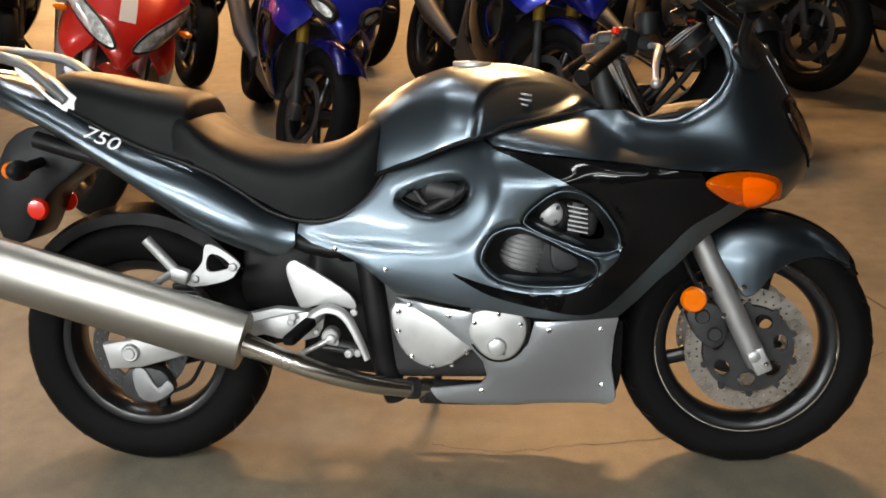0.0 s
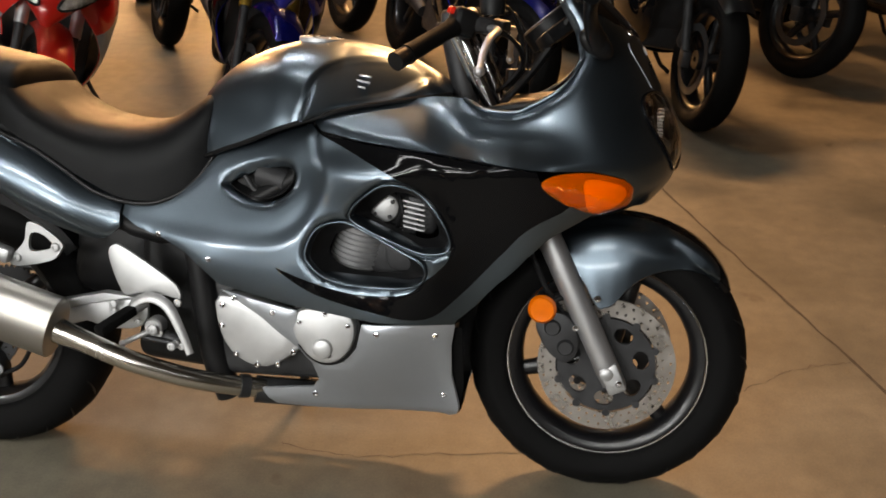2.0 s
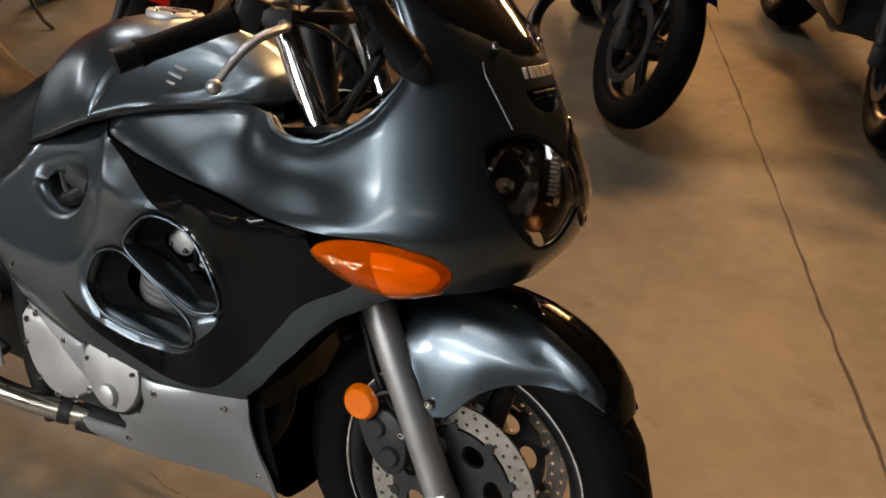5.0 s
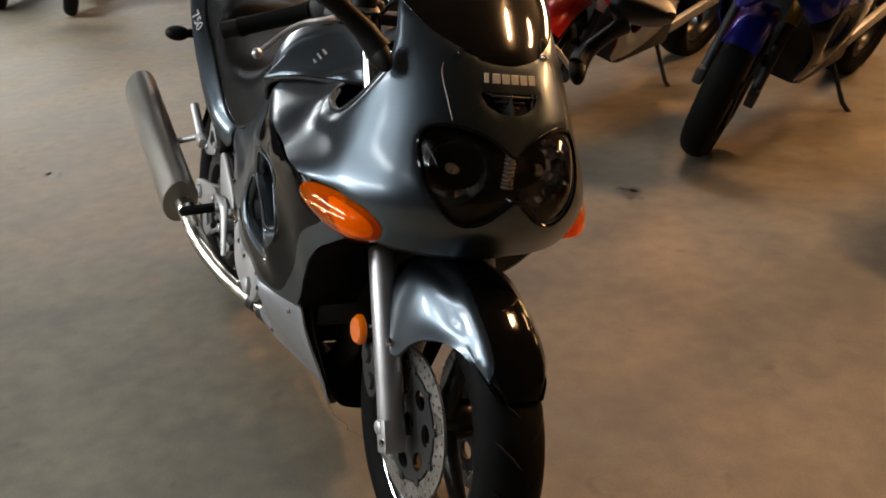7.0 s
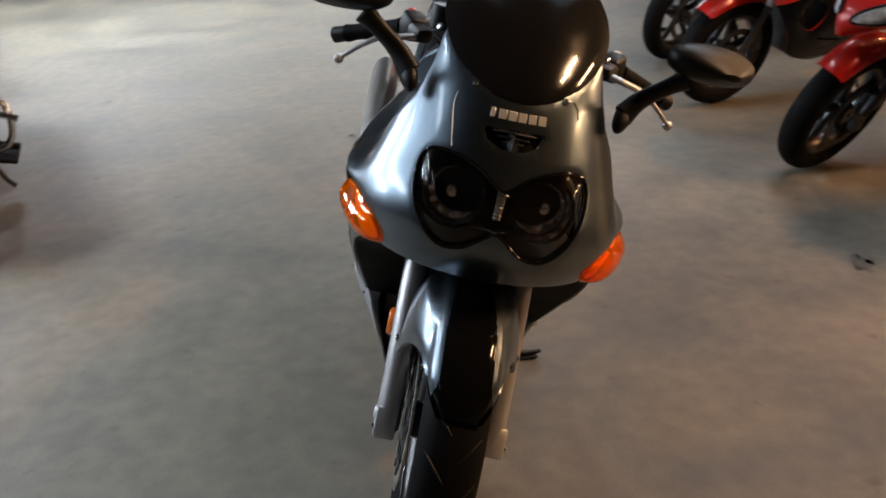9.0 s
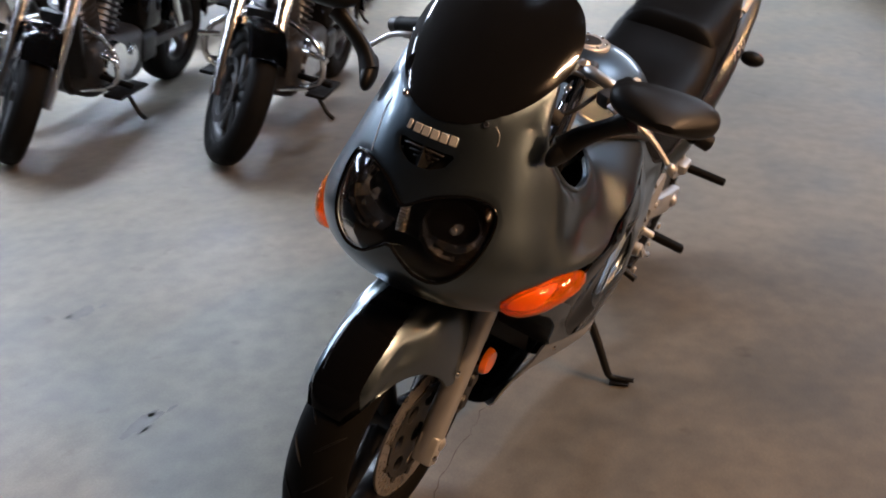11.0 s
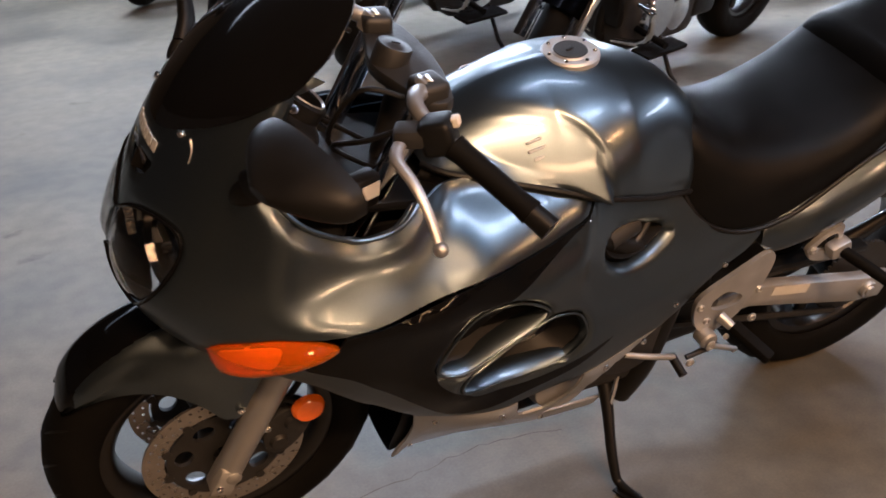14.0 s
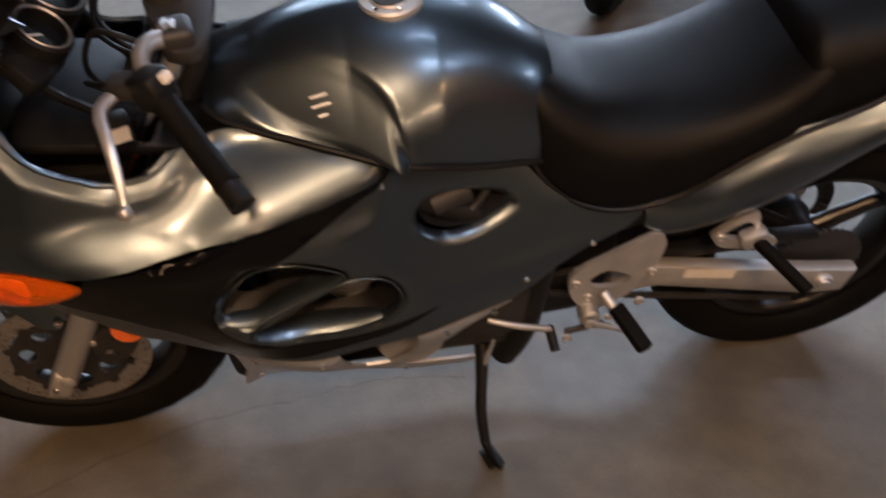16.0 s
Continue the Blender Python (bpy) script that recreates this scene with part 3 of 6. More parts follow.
# -- nose cowl with the lamp opening --
LAMP = [(0, .838), (.020, .850), (.040, .864), (.070, .876), (.105, .881), (.136, .872), (.150, .845), (.148, .800), (.128, .757), (.093, .728), (.056, .731), (.027, .752), (0, .773)]
lamp_edge = spline(by_y(LAMP), 4)
lamp_edge[:, 0] = np.minimum(lamp_edge[:, 0], 1.75)
INTAKE = np.array(by_y([(0, .937), (.050, .937), (.054, .933), (.045, .916), (.022, .905), (0, .903)]))


def cowl():
    low = [(.864, .818), (.884, .801), (.966, .786), (1.132, .769)] + by_x([(1.316, .744), (1.348, .741), (1.416, .741), (1.481, .723), (1.500, .695)]) + by_y([(.188, .664), (.15, .660), (.08, .657), (.0, .656)])
    mid = [p for p in reversed(lamp_edge)]
    up = list(INTAKE[::-1])
    top = by_y([(0, .984), (.045, .990), (.085, 1.004), (.122, 1.030), (.146, 1.060), (.155, 1.085)]) + by_x([(1.335, 1.098), (1.352, 1.055), (1.383, 1.0), (1.392, .952), (1.357, .896), (1.297, .858), (1.262, .846)]) + [
        (1.205, .850), (1.165, .868), (1.095, .867), (.991, .852), (.918, .838)]
    outline = low + [tuple(p) for p in mid] + [tuple(p) for p in up] + top

    def dent(v):
        # the scooped shelf behind the flared screen edge
        lip = np.array([(1.17, .866), (1.205, .850)] + by_x([(1.262, .846), (1.297, .858), (1.357, .896), (1.392, .952), (1.383, 1.0), (1.352, 1.055)]))
        return 0.016 * np.exp(-(away(v, lip, False) / 0.014) ** 2)
    return panel(shell, outline, [], 0.0095, 0.005, 0.0018, 0.004, dent=dent, both=True, lining=1)


part("nose_cowl", cowl(), [gunmetal, plastic], bike, "gunmetal nose cowl with twin lamp opening")


mouth = spline([(1.165, .868), (1.205, .850)] + by_x([(1.262, .846), (1.297, .858), (1.357, .896), (1.392, .952), (1.383, 1.0), (1.352, 1.055)]), 6)
for side in (1, -1):
    q = shell(mouth)
    inward = np.c_[np.zeros(len(q)), np.full(len(q), -.0135), np.full(len(q), -.003)]
    part("cowl_lip", tube((q + inward) * (1, side, 1), .0042, 8), gunmetal, bike, "rolled bright edge of the cockpit opening")


def near(surf, outline, lift, step=0.012, thick=0.003, bulge=0.0, **kw):
    """A panel a little above or below the body's surface."""
    poly = np.array(outline, float)

    def dent(v):
        return -lift - bulge * np.sin(np.clip(away(v, poly) / 0.042, 0, 1) * math.pi / 2)
    return panel(surf, outline, (), step, thick, 0.0, 0.005, dent=dent, **kw)


headlamp = part("headlamp", near(shell, [tuple(p) for p in lamp_edge] + [(1.75, .8)], -0.004, 0.012, 0.003, 0.010, both=True), lens_glass, bike, "twin headlamp under one smoked clear lens")
headlamp.visible_shadow = False
edge = lamp_edge[lamp_edge[:, 0] < 1.7499]
P = shell(edge)
rim = np.vstack([P, (P * (1, -1, 1))[::-1]])
part("lamp_seal", tube(rim + (0.001, 0, 0), 0.0032, 6, closed=True), black_paint, headlamp)
for s in (1, -1):
    bowl = lathe([(0.060, 0.0), (0.057, -0.012), (0.048, -0.026), (0.034, -0.037), (0.014, -0.043), (0.0, -0.043)], 14, "x")
    part("reflector", bowl, chrome, headlamp, "bright faceted lamp reflector", smooth=False, m=pose(1.530, s * 0.082, 0.803, 0, -6, s * 12))
    part("bulb", lathe([(0, .016), (.007, .014), (.011, .006), (.011, -.02), (0, -.02)], 16, "x"), chrome, headlamp, m=pose(1.512, s * 0.082, 0.805))
part("lamp_housing", ball(0.09, 0.150, 0.085, pose(1.435, 0, 0.805)), plastic, headlamp)
ribs = bmesh.new()
for i in range(9):
    block(0.012, 0.016, 0.0045, pose(1.556, 0, 0.785 + i * 0.0068), 0.001, 1, ribs)
part("lamp_divider", ribs, disc_steel, headlamp, "ribbed bright divider between the lamps")

part("air_intake", near(shell, [tuple(p) for p in INTAKE] + [(1.75, .92)], -0.014, 0.012, both=True), plastic, bike, "small dark air slot above the lamps")
slot = bmesh.new()
for i in range(3):
    block(0.004, 0.075 - 0.018 * i, 0.003, pose(1.527, 0, 0.931 - i * 0.009), 0.001, 1, slot)
part("intake_grille", slot, dark_metal, bike)
# maker's mark as a row of plain bars
for i in range(6):
    yy = -0.0430 + 0.0172 * i
    z0 = 0.9575
    q = shell(np.array(by_y([(abs(yy), z0)])))[0]
    part("badge_bar", block(0.002, 0.0142 if i > 0 else 0.008, 0.0165, pose(q[0] + 0.0005, yy, z0, 0, -25, math.degrees(yy * 3.2)), 0.0007, 1), pale_decal, bike)
# fine seam beside the screen
for side, seam in ((1, [(.094, .992), (.104, .980), (.108, .964)]), (-1, [(.106, .972), (.110, .955), (.106, .920), (.101, .888)])):
    q = shell(np.array(spline(by_y(seam), 5)))
    part("cowl_seam", tube([(x + .0004, side * y, z) for x, y, z in q], .0011, 6), silver_paint, bike)


# -- smoked screen --
def screen_surf(q):
    q = np.asarray(q, float)
    y, z = q[:, 0], q[:, 1]
    xc = np.interp(z, [.97, .985, 1.02, 1.05, 1.10, 1.14, 1.17, 1.20], [1.512, 1.505, 1.474, 1.444, 1.386, 1.330, 1.277, 1.215])
    return np.c_[xc - 2.75 * y * y, y, z]


half = [(.045, .986), (.085, 1.000), (.124, 1.028), (.147, 1.060), (.154, 1.090), (.145, 1.125), (.118, 1.158), (.072, 1.180)]
screen_outline = spline([(0, .980)] + half + [(0, 1.186)] + [(-y, z) for y, z in reversed(half)], 4, True)


def flip_dom(surf):
    return lambda q: surf(np.c_[-np.asarray(q)[:, 0], np.asarray(q)[:, 1]])


part("windscreen", panel(flip_dom(screen_surf), screen_outline, (), 0.014, 0.004, 0.002, 0.006), smoke, bike, "dark smoked bubble windscreen")
for s in (1, -1):
    for yy, zz in ((.079, .992), (.155, 1.052)):
        q = shell(np.array(by_y([(yy, zz)])))[0]
        bolt((q[0] + 0.001, s * q[1] * 1.004, q[2]), (1.0, s * (0.45 if yy < .1 else 1.0), 0.55), bike, 0.006, name="screen_screw")

# -- turn signals in the fairing --
SIGNAL = spline(by_x([(1.326, .711), (1.352, .733), (1.414, .737), (1.478, .721), (1.497, .698), (1.480, .668), (1.432, .655), (1.374, .675)]), 9, True)
for s in (1, -1):
    bm = near(shell, SIGNAL, 0.001, 0.005, 0.003, 0.026)
    sig = part("turn_signal", bm if s > 0 else flipped(bm), amber, bike, "teardrop amber turn signal lens")
    sig.visible_shadow = False
    bm = near(shell, SIGNAL, -0.004, 0.014, 0.002)
    part("signal_tray", bm if s > 0 else flipped(bm), amber_dark, sig)
    # Lighter amber patch: the lit front half of the lens, put in as colour.
    inner = spline(by_x([(1.405, .722), (1.468, .712), (1.484, .692), (1.466, .668), (1.415, .662)]), 4, True)
    bm = near(shell, inner, -0.001, 0.010, 0.0015, 0.001)
    part("signal_lit_patch", bm if s > 0 else flipped(bm), amber_lit, sig, "lighter amber patch for the lit part of the lens")

# -- belly pan --
BELLY = [(.657, .462), (.735, .446), (.830, .432), (.830, .395), (.846, .345), (.878, .311), (.920, .312), (.953, .352), (.968, .412), (1.035, .412), (1.156, .408), (1.146, .357), (1.141, .279),
         (1.151, .197), (1.145, .178), (1.128, .166), (.971, .168), (.838, .176), (.704, .188), (.696, .222), (.841, .236), (.858, .262), (.850, .305), (.826, .341), (.746, .410)]


def belly():
    return panel(shell, BELLY, (), 0.013, 0.005, 0.005, 0.006)


for s in (1, -1):
    pan = part("belly_pan", belly() if s > 0 else flipped(belly()), silver_paint, bike, "silver painted lower belly pan")
    for x, z in ((1.115, .388), (1.122, .229), (.843, .222), (1.0, .394), (.779, .425), (.69, .447)):
        q = shell(np.array([(x, z)]))[0]
        bolt((q[0], s * (q[1] - 0.001), q[2]), (0, s, 0.1), pan, 0.0065, name="screw")
    for x, z in ((.638, .528), (.520, .572)):
        q = shell(np.array([(x, z)]))[0]
        bolt((q[0], s * q[1], q[2]), (0, s, 0), bike, 0.0065, name="screw")


def keel(x0, x1, k0, k1):
    rows = []
    base = [(.186, .408), (.175, .36), (.150, .285), (.118, .205), (.085, .160), (.04, .146), (0, .143)]
    ring = spline(base + [(-y, z) for y, z in reversed(base[:-1])], 4)
    for t in np.linspace(0, 1, 9):
        k = k0 + (k1 - k0) * t
        rows.append([(x0 + (x1 - x0) * t - .018 * (1 - t) * float(smoothstep(.26, .14, z)), y * k, .30 + (z - .30) * k) for y, z in ring])
    own = grid(bmesh.new(), rows)
    bmesh.ops.solidify(own, geom=own.faces[:], thickness=0.004)
    bmesh.ops.recalc_face_normals(own, faces=own.faces)
    return own


part("air_duct", keel(1.166, 0.85, 0.90, 0.76), plastic, bike, "black inner duct of the belly pan")

# -- fuel tank --
TX = [.588, .615, .66, .72, .79, .86, .92, .99, 1.05, 1.10, 1.125]
TZ = [.868, .892, .925, .953, .971, .975, .971, .955, .930, .900, .874]
SZ = [.730, .735, .752, .772, .800, .822, .840, .852, .860, .866, .868]
SW = [.100, .128, .146, .166, .186, .194, .182, .156, .132, .106, .075]
EMB = spline([(1.088, .905), (1.040, .936), (.965, .944), (.900, .936), (.860, .910), (.842, .860), (.836, .800), (.930, .838), (1.028, .862)], 5, True)


def tank():
    xs = np.linspace(TX[0], TX[-1], 130)
    c = np.array([spline(np.c_[TX, k], 8) for k in (TZ, SZ, SW)])
    zt, zs, w = (np.interp(xs, t[:, 0], t[:, 1]) for t in c)
    rows, rings = [], []
    u = np.linspace(-1, 1, 121)
    th = (1 - np.abs(u)) * math.pi / 2
    for x, a, b, y in zip(xs, zt, zs, w):
        n = float(np.interp(x, [.78, .91], [2.15, 1.58]))
        zz = b + (a - b) * np.sin(th) ** (2 / n)
        rings.append(np.c_[np.full(121, x), zz, y * np.cos(th) ** (2 / n)])
    # the recessed panel is flatter than the tank round it
    flat = np.vstack(rings)
    flat = flat[inside(flat[:, :2], EMB)]
    plane = np.linalg.lstsq(np.c_[np.ones(len(flat)), flat[:, :2]], flat[:, 2], rcond=None)[0]
    for q in rings:
        x, zz, yy = q[0, 0], q[:, 1], q[:, 2]
        d = away(q[:, :2], EMB)
        sd = np.where(inside(q[:, :2], EMB), d, -d)
        push = -0.0055 * smoothstep(-0.003, 0.010, sd) + 0.0010 * np.exp(-((sd + 0.007) / 0.007) ** 2)
        push = push + 0.65 * (plane[0] + plane[1] * x + plane[2] * zz - yy) * smoothstep(0, 0.022, sd)
        knee = -0.006 * np.exp(-((x - .70) / .085) ** 2 - ((zz - .845) / .055) ** 2) * (1 - smoothstep(-0.03, 0.0, sd))
        yy = np.maximum(yy + (push + knee) * np.cos(th) ** 0.5, 0)
        rows.append([(x, math.copysign(p, k), r) for p, r, k in zip(yy, zz, u)])
    own = grid(bmesh.new(), rows, cap=True)
    bmesh.ops.remove_doubles(own, verts=own.verts, dist=1e-5)
    bmesh.ops.recalc_face_normals(own, faces=own.faces)
    return own


part("fuel_tank", tank(), gunmetal, bike, "gunmetal fuel tank with recessed side panels")
part("tank_edge", block(.40, .24, .05, pose(.86, 0, .80, 0, -11), .01), plastic, bike)
for s in (1, -1):
    part("tank_gasket", tube([(x, s * (w + .001), z - .001) for x, z, w in zip(TX, SZ, SW)], .0052, 8, 4), plastic, bike, "black rubber gasket under the tank")
cap = part("filler_cap", lathe([(0, .006), (.030, .006), (.032, .004), (.046, .005), (.049, .002), (.049, -.01), (0, -.01)], 40, "z"), cast_alu, bike, "round brushed alloy filler cap", m=pose(.835, 0, .974, 0, 4))
part("cap_insert", lathe([(0, .0075), (.027, .0075), (.029, .0055), (0, .005)], 32, "z"), dark_metal, cap)
part("key_slot", block(.016, .006, .003, pose(.002, 0, .008, 0, 0, 25), .001, 1), plastic, cap)
for i in range(7):
    a = i * 2 * math.pi / 7
    bolt((.0395 * math.cos(a), .0395 * math.sin(a), .0055), (0, 0, 1), cap, .0035, name="cap_bolt", h=.002)
for s in (1, -1):
    for dx, dz, ln in ((.004, .0105, .026), (0, 0, .032), (-.004, -.0105, .024)):
        part("tank_badge", block(ln, .0035, .0048, pose(.953 + dx, s * (.1300 - dz * .85), .893 + dz, s * 40, 0, -s * 6) @ pose(0, 0, 0, 0, 14, 0), .001, 1), silver_paint, bike)

# -- seat --
def seat_loft(xs, zt, zb, w, hollow=0.0, n1=0.62, n2=0.50, cols=33):
    c = [spline(np.c_[xs, k], 7) for k in (zt, zb, w)]
    q = np.linspace(xs[0], xs[-1], 44)
    rows = []
    for x in q:
        a, b, y = (np.interp(x, t[:, 0], t[:, 1]) for t in c)
        row = []
        for u in np.linspace(-1, 1, cols):
            f = abs(u) * math.pi / 2
            row.append((x, math.copysign(y * math.sin(f) ** n1, u), b + (a - b) * math.cos(f) ** n2 - hollow * (1 - u * u)))
        rows.append(row)
    own = grid(bmesh.new(), rows, cap=True)
    bmesh.ops.remove_doubles(own, verts=own.verts, dist=1e-5)
    bmesh.ops.recalc_face_normals(own, faces=own.faces)
    return own


seat = part("seat", seat_loft([.150, .175, .21, .26, .34, .43, .51, .57, .605, .632, .645], [.905, .903, .868, .832, .802, .793, .806, .838, .862, .868, .842],
                              [.800, .790, .765, .735, .690, .645, .640, .668, .702, .745, .775], [.150, .156, .162, .166, .168, .166, .158, .146, .134, .118, .090]), vinyl, bike, "black vinyl rider and pillion seat")
part("pillion_pad", seat_loft([-.165, -.150, -.12, -.04, .05, .12, .165, .19, .202], [.955, .975, .985, .972, .952, .938, .928, .915, .88],
                              [.930, .915, .900, .862, .820, .790, .772, .765, .765], [.085, .105, .120, .136, .147, .150, .150, .146, .125]), vinyl, seat, "black vinyl pillion pad")
piping = [(-.098, .897, .128), (-.02, .855, .145), (.08, .807, .156), (.16, .778, .162), (.234, .749, .168), (.31, .703, .171), (.373, .659, .170), (.438, .637, .168), (.50, .634, .162), (.56, .655, .152), (.605, .695, .140), (.636, .745, .122)]
for s in (1, -1):
    part("seat_seam", tube([(x, s * y, z) for x, z, y in piping], .005, 8, 4), plastic, seat)

# -- tail --
def tail():
    st = [(-.44, 1.000, .955, .050, .052), (-.36, .995, .935, .085, .095), (-.25, .968, .902, .112, .130), (-.15, .925, .858, .130, .150), (-.05, .872, .797, .146, .164), (.07, .812, .714, .160, .172), (.20, .765, .622, .170, .172),
          (.30, .706, .572, .172, .166), (.38, .655, .553, .170, .160), (.425, .632, .580, .165, .160)]
    c = spline(st, 6)
    rows = []
    for x, zu, zl, yu, yl in c:
        t = np.linspace(0, 1, 15)
        yu -= .030 * float(smoothstep(-.40, -.1, x))
        bul = .032 * np.sin(np.pi * t) ** 0.8 * smoothstep(-.46, -.2, x) * (1 - .7 * smoothstep(.30, .43, x))
        rows.append([(x, yu + (yl - yu) * k + b, zu + (zl - zu) * k) for k, b in zip(t, bul)] + [(x, yl - .03, zl + .004), (x, yu - .04, zu - .004)])
    own = grid(bmesh.new(), rows, close_v=True, cap=True)
    bmesh.ops.recalc_face_normals(own, faces=own.faces)
    return own


for s in (1, -1):
    side = part("tail_cowl", tail() if s > 0 else flipped(tail()), gunmetal, bike, "tapered gunmetal tail cowl")
    X = Vector((.91, 0, -.41)) * (1 if s < 0 else -1)
    N = Vector((0, s * .90, .43))
    Y = N.cross(X).normalized()
    N = X.cross(Y).normalized()
    at = Vector((-.008, s * .1705, .833))
    part("tail_lettering", lettering("750", .044, 1.35, .15), pale_decal, side, "pale raised numerals", smooth=False, m=Matrix(((X.x, Y.x, N.x, at.x), (X.y, Y.y, N.y, at.y), (X.z, Y.z, N.z, at.z), (0, 0, 0, 1))))
part("tail_bridge", plate([(-.44, .998), (-.30, .978), (-.14, .93), (-.14, .90), (-.30, .94), (-.44, .958)], -.075, .075, .006), gunmetal, bike)
part("tail_lamp", block(.03, .11, .045, pose(-.446, 0, .972), .012, 3), red_lens, bike, "red tail lamp")
rail = [(-.105, .118, .918), (-.150, .122, .965), (-.205, .124, 1.008), (-.29, .115, 1.030), (-.36, .075, 1.040), (-.385, 0, 1.042)]
part("grab_rail", tube(rail + [(x, -y, z) for x, y, z in reversed(rail[:-1])], .0135, 12, 5, flat=1.5), rail_silver, bike, "silver cast grab rail round the tail")
for s in (1, -1):
    part("rail_bracket", plate([(-.07, .915), (-.10, .945), (-.150, .985), (-.205, 1.006), (-.215, .985), (-.175, .955), (-.135, .915), (-.10, .893)], s * .112, s * .128, .004, 3,
                               [spline([(-.115, .925), (-.15, .962), (-.185, .985), (-.165, .955), (-.13, .922)], 3, True)]), rail_silver, bike, "cast rail bracket with a slot")
part("rear_mudguard", plate([(-.12, .800), (-.10, .765), (-.20, .69), (-.26, .585), (-.325, .590), (-.335, .70), (-.29, .82), (-.20, .86)], -.075, .075, .006, 3), plastic, bike, "black plastic rear mudguard")
part("rear_reflector", lathe([(0, .010), (.022, .008), (.027, 0), (.027, -.006), (0, -.006)], 24, "y"), red_lens, bike, "round red side reflector", m=pose(-.226, -.078, .660, 0, 0, 180))
part("rear_reflector", lathe([(0, .010), (.022, .008), (.027, 0), (.027, -.006), (0, -.006)], 24, "y"), red_lens, bike, "round red side reflector", m=pose(-.226, .078, .660))
for s in (1, -1):
    stalk = part("rear_signal", tube([(-.205, s * .07, .775), (-.205, s * .15, .768)], [.012, .014], 12), plastic, bike, "rear turn signal on a black stalk")
    part("signal_body", ball(.024, .038, .024, pose(-.205, s * .185, .766)), plastic, stalk)
    part("signal_lens", ball(.016, .030, .020, pose(-.222, s * .187, .766)), amber_solid, stalk)

# -- wheels --
def tyre_mesh(R, w, r_in):
    prof = [(r_in, -w * .36), (r_in + .012, -w * .45), (r_in + (R - r_in) * .45, -w * .50), (R - .030, -w * .455), (R - .012, -w * .33), (R - .003, -w * .17), (R, 0)]
    prof = prof + [(r, -h) for r, h in reversed(prof[:-1])]
    own = lathe([tuple(p) for p in spline(prof, 3)], 96, "y")
    return own


def tread_mesh(R, w):
    """Slanting grooves cut as thin dark sipes that stand a hair proud."""
    own = bmesh.new()
    for i in range(22):
        a0 = i * 2 * math.pi / 22
        for s in (1, -1):
            pts = []
            for k in np.linspace(0, 1, 6):
                h = s * w * (.06 + .34 * k)
                a = a0 + s * .06 + k * .17
                r = float(np.interp(abs(h), [0, w * .17, w * .33, w * .42], [R, R - .003, R - .012, R - .023])) + .0006
                pts.append((r * math.cos(a), h, r * math.sin(a)))
            tube(pts, [.0006, .0022, .0026, .0026, .0022, .0006], 5, bm=own)
    return own


def rim_mesh(r, w):
    return lathe([(r - .020, -w * .36), (r - .002, -w * .40), (r + .006, -w * .38), (r + .004, -w * .30), (r - .012, -w * .20), (r - .020, 0), (r - .012, w * .20), (r + .004, w * .30), (r + .006, w * .38), (r - .002, w * .40),
                  (r - .020, w * .36), (r - .030, w * .25), (r - .034, 0), (r - .030, -w * .25)], 72, "y", closed=True)


def cast_spokes(wheel, mat, r, spokes, turn, hub=.035, hubw=.06):
    """The hub and the spokes of a cast wheel, each a part of its own."""
    part("hub", lathe([(.012, -hubw), (hub, -hubw), (hub + .006, -hubw * .6), (hub, 0), (hub + .006, hubw * .6), (hub, hubw), (.012, hubw)], 28, "y", closed=True), mat, wheel)
    rows = []
    for k in np.linspace(0, 1, 6):
        rr = hub * .7 + (r - .026 - hub * .7) * k
        hw, hh = .024 - .006 * k, .020 - .006 * k
        rows.append([(rr, hh * math.sin(t), hw * math.cos(t)) for t in np.linspace(0, 2 * math.pi, 12, endpoint=False)])
    own = grid(bmesh.new(), rows, close_v=True, cap=True)
    bmesh.ops.recalc_face_normals(own, faces=own.faces)
    first = part("spoke", own, mat, wheel, m=pose(0, 0, 0, 0, -math.degrees(turn)))
    for i in range(1, spokes):
        ob = new("spoke", first.data)
        ob.parent = wheel
        ob.matrix_basis = pose(0, 0, 0, 0, -math.degrees(turn) - i * 360 / spokes)


def disc_mesh(r0, r1, n_holes, rings=2):
    t = np.linspace(0, 2 * math.pi, 96, endpoint=False)
    out = np.c_[r1 * np.cos(t), r1 * np.sin(t)]
    holes = [np.c_[r0 * np.cos(t[::2]), r0 * np.sin(t[::2])]]
    for j in range(n_holes):
        for k in range(rings):
            a = (j + .5 * (k % 2)) * 2 * math.pi / n_holes
            rr = r0 + (r1 - r0) * (k + .6) / (rings + .2)
            b = np.linspace(0, 2 * math.pi, 6, endpoint=False)
            holes.append(np.c_[rr * math.cos(a) + .0032 * np.cos(b), rr * math.sin(a) + .0032 * np.sin(b)])
    return plate(out, -.0025, .0025, 0, 0, holes)


